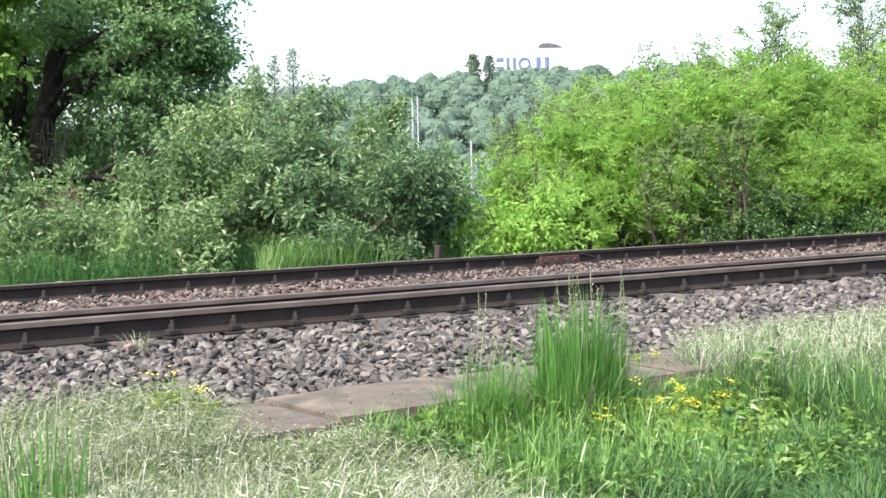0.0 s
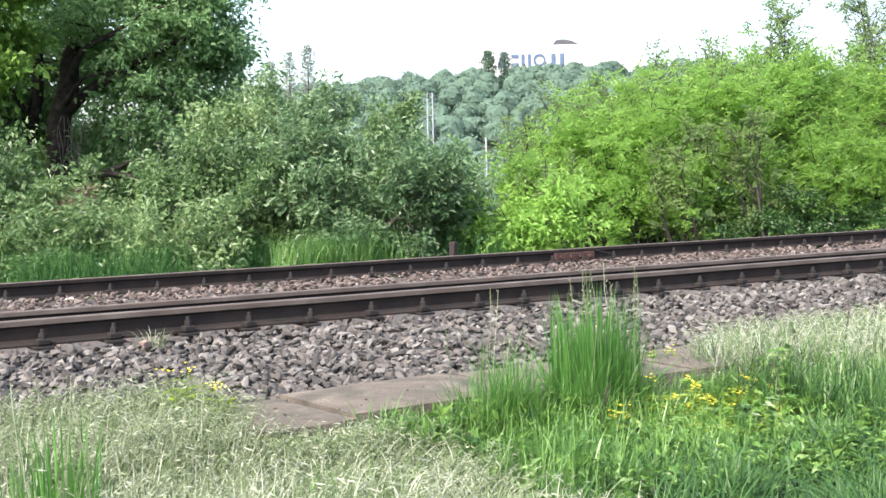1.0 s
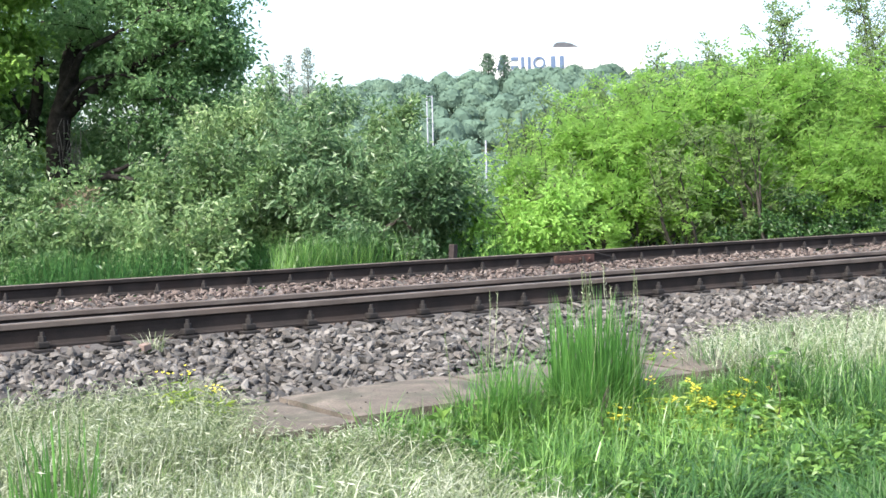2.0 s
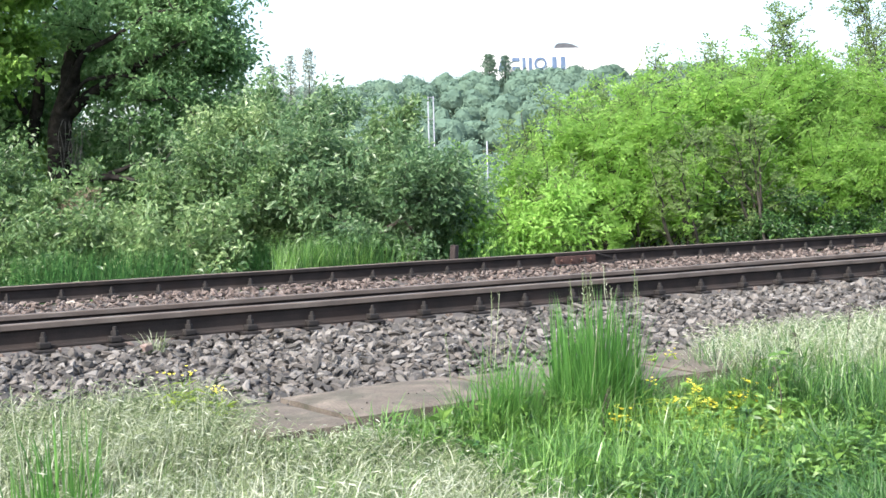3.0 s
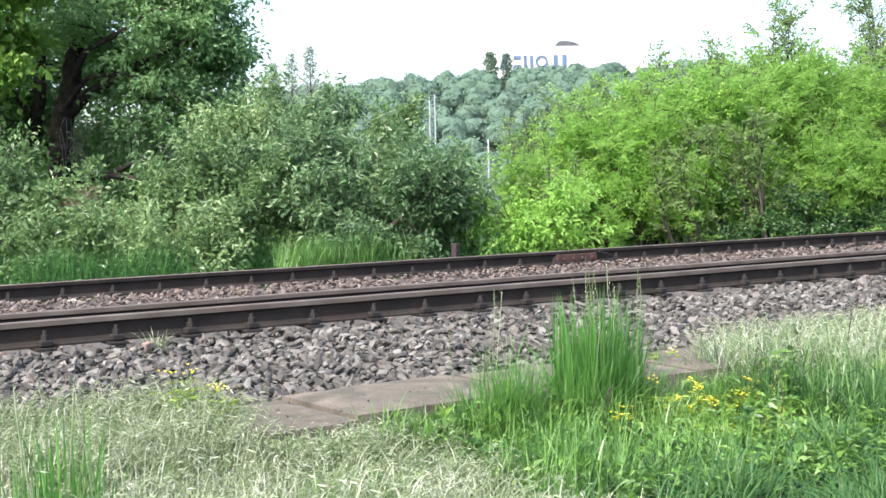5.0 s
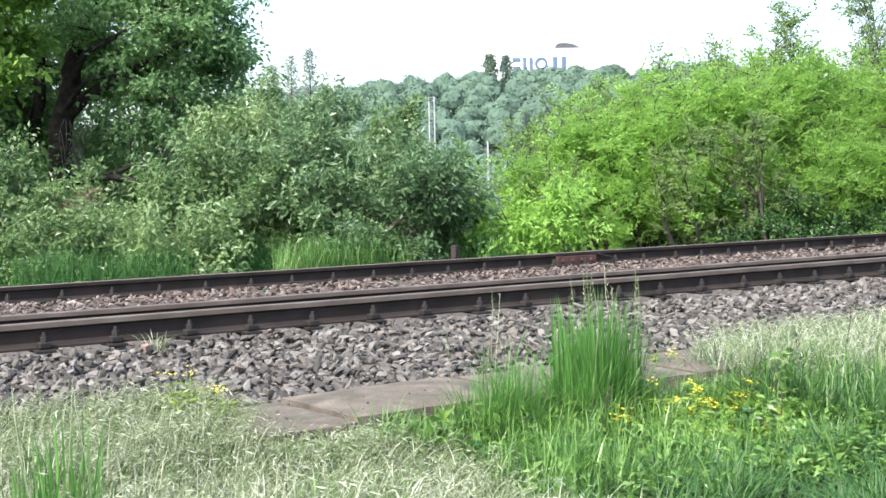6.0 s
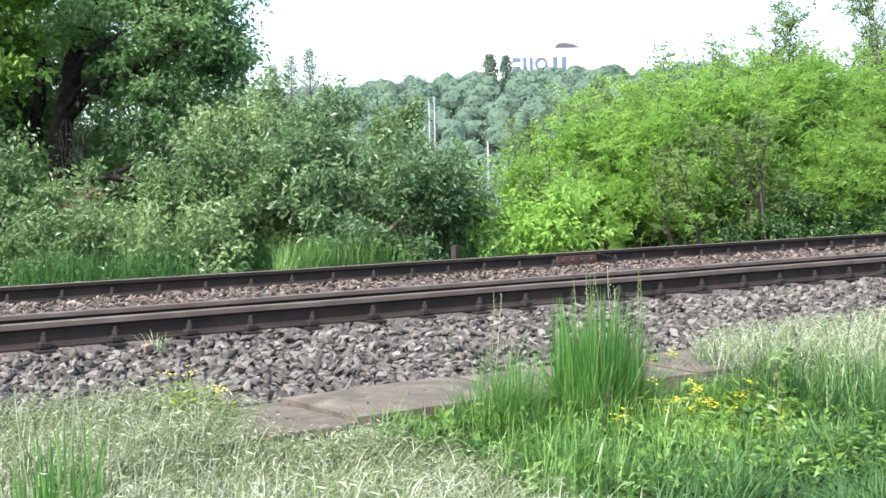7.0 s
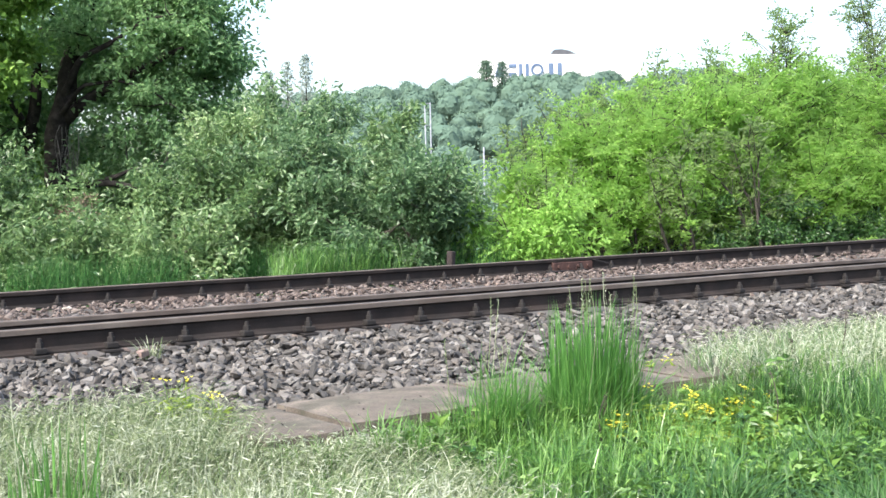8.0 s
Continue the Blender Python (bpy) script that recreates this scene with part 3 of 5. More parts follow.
def build_trees():
    # old broad tree with dark leaning trunks
    trunks = [(view_frame([(-0.35, 0, 0), (-0.2, 0, 1.2), (0.05, 0, 2.6), (0.2, 0, 3.7), (0.7, 0, 4.8)]), [0.24, 0.21, 0.19, 0.15, 0.06]),
              (view_frame([(-0.75, 0.5, 0), (-0.72, 0.5, 1.6), (-0.5, 0.5, 3.2), (-0.3, 0.5, 4.6)]), [0.13, 0.12, 0.10, 0.05]),
              (view_frame([(0.05, 0, 2.9), (0.7, -0.1, 3.35), (1.6, -0.2, 3.8), (2.3, -0.2, 4.1)]), [0.12, 0.085, 0.06, 0.025]),
              (view_frame([(0.0, -0.1, 1.8), (0.45, -0.6, 1.88), (1.03, -0.9, 1.92), (1.38, -0.9, 1.86), (1.6, -0.9, 1.69), (1.8, -0.9, 1.3)]), [0.085, 0.065, 0.052, 0.042, 0.03, 0.012]),
              (view_frame([(1.6, -0.9, 1.69), (1.9, -0.92, 1.79), (2.25, -0.95, 1.72)]), [0.03, 0.024, 0.01]),
              (view_frame([(0.9, -0.85, 1.93), (1.2, -0.9, 2.02), (1.45, -0.92, 2.12), (1.85, -0.95, 2.1)]), [0.045, 0.036, 0.028, 0.01]),
              (view_frame([(0.15, -0.1, 3.3), (0.6, -0.45, 3.9), (1.25, -0.65, 4.15), (1.6, -0.7, 4.4), (2.15, -0.7, 4.5)]), [0.075, 0.05, 0.035, 0.025, 0.010]),
              (view_frame([(0.15, -0.15, 3.05), (0.6, -0.5, 3.45), (1.2, -0.62, 3.5), (1.75, -0.68, 3.3), (2.2, -0.65, 2.95), (2.5, -0.6, 2.6)]), [0.045, 0.03, 0.024, 0.018, 0.012, 0.006]),
              (view_frame([(-0.6, 0.2, 3.0), (-0.9, -0.5, 3.8), (-1.0, -0.8, 4.6)]), [0.05, 0.04, 0.02])]
    blobs = vblobs([(-1.1, 0.8, 4.3, 1.3, 0.9, 1.4), (0.6, 0.5, 4.9, 1.6, 1.4, 1.3), (1.7, 0.3, 4.0, 1.15, 1.1, 1.0), (2.25, 0.3, 4.6, 0.75, 0.8, 0.8),
                    (1.4, 0.4, 2.9, 1.2, 0.9, 0.9), (-1.6, 0.8, 2.6, 0.9, 0.9, 1.2), (0.7, 0.8, 2.2, 1.0, 0.6, 0.8), (2.2, 0.5, 2.9, 0.7, 0.7, 0.6)])
    blobs += vblobs([(-1.5, 0.9, 3.4, 1.2, 0.7, 1.0), (1.45, -0.4, 2.8, 0.5, 0.4, 0.55), (1.5, -0.5, 3.4, 0.6, 0.4, 0.7), (-1.5, -0.6, 3.6, 0.7, 0.5, 1.1), (1.3, 0.2, 5.3, 1.1, 1.0, 0.8), (0.2, 0.6, 1.9, 0.7, 0.4, 0.6), (1.9, 0.4, 2.2, 0.8, 0.4, 0.6), (-1.6, -0.7, 2.6, 0.5, 0.4, 0.9), (2.6, 0.2, 5.0, 0.7, 0.7, 0.5), (2.5, 0.2, 3.6, 0.5, 0.6, 0.5), (1.6, 0.7, 4.3, 1.0, 0.6, 0.8), (2.2, 0.6, 3.7, 0.8, 0.5, 0.7), (-1.3, 1.3, 2.9, 1.3, 0.6, 1.3), (-2.6, 1.0, 2.6, 1.0, 0.6, 1.3), (-0.2, 1.2, 3.4, 1.1, 0.6, 1.0), (-1.0, 1.3, 4.4, 1.3, 0.6, 1.0)])
    woody("broadleaf_tree", at(-6.1, 20.0), "old broadleaf tree with dark leaning trunks and dense green leaves", "tree", trunks, blobs,
          2300, 36, 0.16, (0.105, 0.55), M_LEAF_TREE, M_BARK, 0.012, 0.35, bough=0.30, each=4)
    old = [o for o in scene.objects if o.name == "broadleaf_tree"][0]
    for q in range(26):
        x, z = rng.uniform(0.05, 0.5), rng.uniform(2.2, 2.9)
        a = view_frame([(x, -0.3, z), (x + rng.normal() * 0.07, -0.38, z - rng.uniform(0.25, 0.85))])
        pts, rad = limb(a[0], a[1], 0.0045, 0.0012, 0.06, 12)
        v, f = tube(pts, rad, 5)
        part("dead_twig", mesh_of("dead_twig", v, f, M_DEAD, True), old, "pale hanging dead twig")
    # a lighter young maple beside it
    woody("maple_tree", at(-6.65, 18.2), "young maple with broad yellow-green leaves beside the old tree", "tree",
          [(view_frame([(0, 0, 0), (0.05, 0, 1.6), (-0.1, 0, 3.2), (0.1, 0, 4.6)]), [0.06, 0.05, 0.035, 0.015])],
          vblobs([(0, 0, 4.6, 0.7, 0.6, 0.8), (0.1, 0, 3.6, 0.6, 0.5, 0.8), (-0.2, 0, 2.7, 0.5, 0.5, 0.6), (0.5, 0.1, 4.9, 0.5, 0.5, 0.5)]), 260, 34, 0.13, (0.12, 0.75), M_LEAF_MAPLE, M_BARK, 0.008, 0.3, each=6)
    # second crown behind, at the edge of the sky
    woody("broadleaf_tree", at(-3.2, 23.0), "smaller green broadleaf tree behind the shrubs", "tree",
          [(view_frame([(0, 0, 0), (0.1, 0, 1.2), (0.0, 0, 2.4)]), [0.09, 0.07, 0.03])],
          vblobs([(-0.6, 0, 2.5, 0.9, 0.9, 0.9), (0.2, 0, 2.3, 0.5, 0.6, 0.6)]), 260, 55, 0.15, (0.10, 0.62), M_LEAF_TREE, M_BARK, 0.01, 0.3)
    # grey-green shrubs
    shrubs = [(-2.75, 17.8, 1.0, 2.4), (-1.75, 17.8, 1.0, 2.3), (-1.15, 17.2, 0.75, 2.05), (-0.55, 17.0, 0.7, 1.5), (-0.22, 16.6, 0.45, 1.45), (-1.7, 16.2, 0.85, 1.6), (-0.7, 15.6, 0.7, 1.35), (-2.6, 16.4, 0.8, 1.6), (-2.95, 18.4, 0.75, 2.4), (-2.25, 17.6, 0.5, 2.4), (-1.35, 17.5, 0.45, 2.2), (-0.5, 16.9, 0.42, 1.55), (-2.9, 17.0, 0.5, 2.1), (-3.55, 18.0, 0.5, 1.3), (-3.25, 18.3, 0.6, 2.0)]
    for i, (a, d, r, h) in enumerate(shrubs):
        st = [(view_frame([(rng.normal() * 0.1, 0, 0), (rng.normal() * 0.25, 0, h * 0.4), (rng.normal() * 0.45, 0, h * 0.8)]), [0.035, 0.022, 0.008]) for _ in range(4)]
        bl = vblobs([(0, 0, h * 0.58, r * 0.8, r * 0.75, h * 0.42), (-r * 0.4, -0.1, h * 0.45, r * 0.6, r * 0.6, h * 0.42), (r * 0.45, 0, h * 0.5, r * 0.55, r * 0.6, h * 0.42), (r * 0.1, -0.3, h * 0.3, r * 0.7, r * 0.5, h * 0.3)])
        k = int(300 * r * h / 2.2) + 105
        t = woody("shrub", at(a, d), "dense grey-green shrub with small pointed leaves", "shrub", st, bl, k, 38, 0.095, (0.093, 0.48), M_LEAF_BRAMBLE if i % 5 == 2 else M_LEAF_SHRUB, M_TWIG, 0.006, 0.15, "shrubs behind the track", shoots=0.8, bough=0.32, each=16)
        SWAYING.append((t, a, 0.3))
    for a, d, r, h in [(-6.9, 22.5, 1.2, 3.3), (-5.4, 22.8, 1.2, 3.0), (-8.4, 22.0, 1.3, 3.4), (-4.0, 22.0, 1.0, 2.4), (-6.7, 19.0, 0.5, 2.3), (-6.2, 20.9, 0.6, 2.7)]:
        st = [(view_frame([(0, 0, 0), (rng.normal() * 0.25, 0, h * 0.4), (rng.normal() * 0.4, 0, h * 0.75)]), [0.03, 0.02, 0.007]) for _ in range(3)]
        bl = vblobs([(0, 0, h * 0.5, r, r * 0.7, h * 0.48), (-r * 0.5, 0, h * 0.4, r * 0.6, r * 0.5, h * 0.38)])
        woody("thicket_shrub", at(a, d), "shaded green thicket shrub behind the old tree", "shrub", st, bl, 260, 30, 0.14, (0.11, 0.55), M_LEAF_MAPLE, M_TWIG, 0.007, 0.25, "thicket")
    # low hedge shrubs
    for a, d, r, h in [(-6.1, 16.5, 0.9, 1.8), (-5.2, 16.2, 0.9, 1.4), (-4.3, 15.8, 0.9, 1.2), (-3.5, 15.6, 0.85, 1.3), (-5.7, 15.0, 0.8, 1.15), (-4.7, 14.9, 0.7, 0.95), (-3.2, 14.9, 0.65, 0.95), (-7.2, 16.0, 1.0, 2.1), (-5.9, 15.4, 0.8, 1.45)]:
        st = [(view_frame([(rng.normal() * 0.1, 0, 0), (rng.normal() * 0.25, 0, h * 0.4), (rng.normal() * 0.4, 0, h * 0.75)]), [0.025, 0.016, 0.006]) for _ in range(4)]
        h -= 0.18
        bl = vblobs([(0, 0, h * 0.55, r * 0.85, r * 0.7, h * 0.42), (-r * 0.5, 0, h * 0.4, r * 0.5, r * 0.5, h * 0.38), (r * 0.5, 0.1, h * 0.45, r * 0.5, r * 0.5, h * 0.38), (0, -0.3, h * 0.28, r * 0.7, r * 0.4, h * 0.26)])
        k = int(300 * r * h / 2.2) + 105
        woody("hedge_shrub", at(a, d), "low tangled shrub with light green leaves and dry twigs", "shrub", st, bl, k, 37, 0.095, (0.089, 0.5), M_LEAF_BRAMBLE, M_TWIG, 0.005, 0.15, "low shrubs behind the track", shoots=0.8, bough=0.2)


def build_dry_shrub():
    st = [(view_frame([(rng.normal() * 0.1, 0, 0), (rng.normal() * 0.2, 0, 0.6), (rng.normal() * 0.35, 0, 1.15)]), [0.014, 0.010, 0.004]) for _ in range(7)]
    woody("dry_shrub", at(-4.35, 15.9), "dry brown leafless shrub among the green ones", "shrub", st, vblobs([(0, -0.1, 1.1, 0.42, 0.3, 0.26), (-0.4, 0, 1.0, 0.25, 0.25, 0.2)]),
          110, 12, 0.09, (0.055, 0.32), M_DRY_LEAF, M_DEAD_BROWN, 0.005, 0.2, bough=0.1)


def pinnate(pos, axis, length, pairs, leaflet):
    """Feathery compound leaves: leaflets in two rows along a drooping stalk."""
    n = len(pos)
    axis = unit(axis)
    side = unit(np.cross(axis, [0, 0, 1.0]) + 0.7 * rand_dirs(n))
    up = unit(np.cross(side, axis))
    P, A, N, L = [], [], [], []
    for k in range(pairs):
        s = (k + 0.6) / pairs
        c = pos + axis * (length * s)[:, None] - up * (length * 0.25 * s * s)[:, None]
        for sg in (-1, 1):
            P.append(c)
            A.append(side * sg + axis * 0.45 + rng.normal(size=(n, 3)) * 0.2)
            N.append(up + rng.normal(size=(n, 3)) * 0.6)
            L.append(leaflet * rng.uniform(0.75, 1.15, n))
    P, A, N, L = np.concatenate(P), np.concatenate(A), np.concatenate(N), np.concatenate(L)
    return leaves(P, A, N, L, L * 0.52, 0.1)


def locust(across, away, height, spread, sparse=0, label="young bright green locust tree with feathery leaves"):
    t = thing("locust_tree", at(across, away), label, "tree", "locust trees")
    stems = []
    for q in range(4):
        top = (rng.normal() * spread * 0.5, rng.normal() * 0.3, height * rng.uniform(0.75, 0.98))
        base = (rng.normal() * 0.12, rng.normal() * 0.1, 0)
        mid = (base[0] * 0.4 + top[0] * 0.45, 0, height * 0.45)
        pts = view_frame([base, mid, top])
        s, si = np.linspace(0, 1, 14), [0, 0.5, 1]
        fine = np.stack([np.interp(s, si, pts[:, k]) for k in range(3)], 1) + 0.03 * np.cumsum(rng.normal(size=(14, 3)), 0) * [1, 1, 0.2]
        v, f = tube(fine, np.linspace(0.032, 0.005, 14), 7)
        part("trunk", mesh_of("trunk", v, f, M_STEM, True), t)
        stems.append(fine)
    wood, P, A = [], [], []
    for q in range(int((70 if sparse else 96) * spread * height / 3)):
        st = stems[q % 4]
        a = st[rng.integers(2, 14)]
        out = unit(rng.normal(size=3) * [1, 1, 0.25] + [0, 0, 1.1 if sparse else 0.45])
        L = rng.uniform(0.35, 1.05) * spread * (1.25 - 0.6 * a[2] / height)
        b = a + out * L
        if b[2] > height * 1.06 or b[2] < 0.1:
            continue
        pts, r = limb(a, b, 0.009, 0.003, 0.08, 8)
        wood.append(tube(pts[[0, 2, 5, 7]], r[[0, 2, 5, 7]], 3))
        m = 13 if not sparse else 5
        s = rng.uniform(0.15, 1.0, m)
        i = (s * 6.99).astype(int)
        w = (s * 7 - i)[:, None]
        P.append(pts[i] * (1 - w) + pts[np.minimum(i + 1, 7)] * w)
        A.append(out * 0.5 + rand_dirs(m) * [1, 1, 0.9] + [0, 0, 0.15])
    for q in range(0 if sparse else 12):      # long shoots above the crown
        a = stems[q % 4][rng.integers(9, 14)]
        out = unit(rng.normal(size=3) * [0.45, 0.45, 0.1] + [0, 0, 1.0])
        pts, r = limb(a, a + out * rng.uniform(0.3, 0.75), 0.007, 0.002, 0.07, 8)
        wood.append(tube(pts[[0, 2, 5, 7]], r[[0, 2, 5, 7]], 3))
        m = 9
        P.append(pts[rng.integers(2, 8, m)])
        A.append(out * 0.4 + rand_dirs(m) * [1, 1, 0.6])
    for st in stems:
        m = 26 if not sparse else 8
        s = rng.integers(5, 14, m)
        P.append(st[s])
        A.append(rand_dirs(m) * [1, 1, 0.5] + [0, 0, 0.35])
    tagged(part("branchwork", mesh_of("branchwork", *join(wood), M_STEM, True), t), kind="stuff")
    P, A = np.concatenate(P), np.concatenate(A)
    v, f = pinnate(P, A, rng.uniform(0.14, 0.26, len(P)), 3, 0.081)
    part("crown", mesh_of("crown", v, f, M_LEAF_LOCUST_DIM if sparse else M_LEAF_LOCUST), t)
    SWAYING.append((t, across, 1.0))
    return t


def build_locusts():
    # rows follow the track: the front row stands a metre and a half behind the far rail
    for a, row, h, sp in [(1.0, 1.0, 1.6, 0.8), (2.3, 1.1, 2.2, 1.05), (3.3, 1.1, 2.7, 1.2), (4.3, 1.2, 2.95, 1.3), (5.3, 1.0, 3.1, 1.35), (6.3, 1.2, 3.2, 1.35), (7.3, 1.0, 3.25, 1.4), (8.4, 1.2, 3.4, 1.4),
                          (1.9, 2.6, 2.2, 0.9), (2.9, 2.8, 2.7, 1.1), (3.9, 2.8, 3.15, 1.3), (5.0, 3.0, 3.3, 1.35), (6.1, 3.0, 3.45, 1.4), (7.2, 3.0, 3.55, 1.4), (8.3, 3.0, 3.7, 1.4),
                          (2.2, 0.35, 1.4, 0.85), (3.2, 0.3, 1.5, 0.9), (4.1, 0.4, 1.6, 0.95), (5.0, 0.3, 1.7, 0.95), (5.9, 0.4, 1.7, 0.95), (6.8, 0.3, 1.8, 1.0), (7.7, 0.4, 1.9, 1.0), (8.6, 0.3, 1.9, 1.0)]:
        locust(a, 16.4 + 0.625 * a + row, h, sp)
    # thin taller one whose top shows sparse against the sky
    locust(9.75, 26.0, 6.2, 1.7, sparse=1, label="taller thin locust tree with sparse leaves against the sky")
    locust(8.9, 26.0, 4.9, 1.0, sparse=1, label="taller thin locust tree with sparse leaves against the sky")
    for a, d, h, sp in ((4.0, 22.0, 3.75, 0.4), (4.9, 22.5, 3.8, 0.45), (3.6, 21.5, 3.2, 0.6), (4.5, 22.0, 3.9, 0.6), (5.5, 23.0, 4.2, 0.9), (6.4, 23.5, 4.4, 0.9), (7.5, 24.5, 4.8, 0.9), (4.85, 18.95, 2.35, 0.8), (3.6, 18.3, 1.9, 0.7), (1.5, 17.1, 1.6, 0.5), (0.95, 18.8, 2.2, 0.4), (1.45, 20.0, 2.7, 0.5), (2.2, 20.5, 3.0, 0.7)):
        locust(a, d, h, sp, sparse=1, label="thin young locust tree with sparse leafy tips")
    for a, d, r, h in ((4.5, 19.0, 0.42, 0.9), (5.1, 19.35, 0.5, 1.05), (5.8, 19.8, 0.45, 0.95), (7.0, 20.5, 0.4, 0.8)):
        st = [(view_frame([(0, 0, 0), (rng.normal() * 0.2, 0, h * 0.4), (rng.normal() * 0.3, 0, h * 0.75)]), [0.02, 0.014, 0.005]) for _ in range(3)]
        woody("dark_shrub", at(a, d), "dark green low shrub in front of the locust trees", "shrub", st, vblobs([(0, 0, h * 0.5, r, r * 0.6, h * 0.45), (r * 0.5, 0, h * 0.35, r * 0.6, r * 0.5, h * 0.3)]),
              130, 34, 0.09, (0.075, 0.5), M_NETTLE, M_TWIG, 0.005, 0.25, "dark shrubs")
    # bright sapling
    st = [(view_frame([(0, 0, 0), (rng.normal() * 0.3, 0, 0.5), (rng.normal() * 0.5, 0, 0.95)]), [0.02, 0.014, 0.005]) for _ in range(5)]
    bl = vblobs([(0, 0, 0.5, 0.72, 0.5, 0.38), (0.45, 0, 0.72, 0.4, 0.35, 0.24), (-0.65, 0, 0.62, 0.25, 0.3, 0.2), (0.6, 0, 0.4, 0.3, 0.35, 0.3), (-0.25, 0, 0.7, 0.25, 0.25, 0.15)])
    t = woody("sapling", at(0.75, 16.6), "bright yellow-green bushy sapling beside the far rail", "shrub", st, bl, 230, 24, 0.10, (0.095, 0.5), M_LEAF_SAP, M_TWIG, 0.006, 0.45, shoots=0.7, bough=0.16)
    SWAYING.append((t, 1.15, 1.6))


# ---------- grass and weeds ----------
def grass_patch(name, xy, height, width, mat, label, lean=(0.15, 0.7), wind=(0.4, 0.2), seeds=0, kind="stuff", curl=1.0):
    n = len(xy)
    base = np.column_stack([xy, ground_z(xy[:, 0], xy[:, 1]) - 0.01])
    dirs = np.column_stack([rng.normal(size=(n, 2)) + wind, np.zeros(n)])
    h = height * rng.uniform(0.55, 1.15, n)
    ln = rng.uniform(*lean, n)
    pieces = [blades(base, h, dirs, ln, width * rng.uniform(0.7, 1.3, n), curl)]
    if seeds:
        k = rng.choice(n, int(n * seeds), replace=False)
        out = unit(dirs[k])
        tip = base[k] + out * (h[k] * ln[k])[:, None] + np.array([0, 0, 1.0]) * (h[k] * (1 - 0.35 * curl * ln[k]))[:, None]
        for q in range(2):
            L = rng.uniform(0.022, 0.05, len(k))
            pieces.append(leaves(tip - out * rng.uniform(0, 0.05, len(k))[:, None], out + rand_dirs(len(k)) * 0.6 + [0, 0, -0.2], rand_dirs(len(k)), L, L * 0.15, 0.1))
    v, f = join(pieces)
    return tagged(part(name, mesh_of(name, v, f, mat)), label, "grass", kind=kind)


def in_view(n, y0, y1, x0=-3.0, x1=9.0):
    return np.column_stack([rng.uniform(x0, x1, n), rng.uniform(y0, y1, n)])


def build_grass():
    # pale seeding grass
    p = in_view(30000, -5.2, -2.55, -2.2, 3.0)
    edge = 0.85 - 0.10 * (p[:, 1] + 2.9) + 0.16 * lumps(p[:, 0], p[:, 1], 3, 0.7)
    p = p[(p[:, 0] < edge)]
    p = p[(p[:, 1] < -2.9) | (p[:, 0] < 0.2)]
    low = np.where((p[:, 0] > 0.1) & (p[:, 1] > -3.45), np.clip((-2.8 - p[:, 1]) / 0.4, 0.72, 1), 1)
    grass_patch("pale_grass", p, 0.30 * low, 0.0084, M_GRASS_DRY, "pale silvery seeding grass bent by the wind", (0.35, 1.2), seeds=0.4)
    p = in_view(3000, -3.7, -3.0, 0.1, 1.15)
    grass_patch("pale_grass", p, 0.25, 0.008, M_GRASS_DRY, "pale seeding grass before the slabs", (0.3, 1.1), seeds=0.4)
    p = in_view(3200, -3.2, -2.9, 0.15, 0.98)
    grass_patch("pale_grass", p, 0.22, 0.007, M_GRASS_DRY, "pale grass leaning on the edge of the slabs", (0.3, 1.0), seeds=0.3)
    q = in_view(15500, -2.95, -1.75, -3.0, 0.52)
    q = q[q[:, 0] < 0.33 + 0.10 * (q[:, 1] + 2.4) + 0.05 * lumps(q[:, 0], q[:, 1], 9, 3.3)]
    grass_patch("pale_grass", q, 0.30, 0.006, M_GRASS_DRY, "pale thin grass at the edge of the ballast", (0.3, 1.0), seeds=0.5)
    p = in_view(7000, -5.2, -2.95, -2.0, 0.9)
    grass_patch("green_grass", p[lumps(p[:, 0], p[:, 1], 4, 5.0) > 0.1], 0.27, 0.006, M_GRASS, "green blades growing through the pale grass", (0.1, 0.9))
    p = in_view(1100, -5.0, -2.6, -2.1, 0.15)
    grass_patch("pale_grass", p, 0.42, 0.0045, M_GRASS_DRY, "thin upright seeding stalks among the pale grass", (0.05, 0.5), seeds=0.9)
    # right bank of pale grass
    p = in_view(24000, -3.6, -1.6, 3.2, 11.0)
    p = p[p[:, 0] > 3.15 + 1.15 * np.maximum(0, p[:, 1] + 2.7) + 0.15 * lumps(p[:, 0], p[:, 1], 4, 2.2)]
    rise = np.interp(p[:, 1], [-3.6, -2.75, -2.3, -1.6], [0.42, 0.46, 0.33, 0.25])
    grass_patch("bank_grass", p[::3], rise[::3] * 0.9, 0.008, M_GRASS_SHADE, "green grass growing in the bank", (0.2, 0.8))
    grass_patch("bank_grass", p[1::2], rise[1::2], 0.0065, M_GRASS_DRY, "tall pale seeding grass on the bank beside the ballast", (0.3, 1.1), seeds=0.5)
    p = in_view(5200, -3.9, -2.85, 3.2, 6.5)
    p = p[p[:, 0] > 3.25 - 1.1 * (p[:, 1] + 2.9) + 0.2 * lumps(p[:, 0], p[:, 1], 3, 8.0)]
    grass_patch("bank_grass", p, 0.46, 0.0065, M_GRASS_DRY, "pale seeding stalks above the green undergrowth", (0.2, 0.9), seeds=0.6)
    # green undergrowth
    c = in_view(190, -5.4, -2.95, 0.6, 5.5)
    hc = rng.uniform(0.14, 0.46, 190) * np.interp(c[:, 0], [0.6, 2.2, 3.4, 5], [0.75, 0.95, 1.0, 1.05])
    hc *= np.where((c[:, 0] > 2.2) & (c[:, 0] < 3.2) & (c[:, 1] > -4.1), 0.42, 1.0)
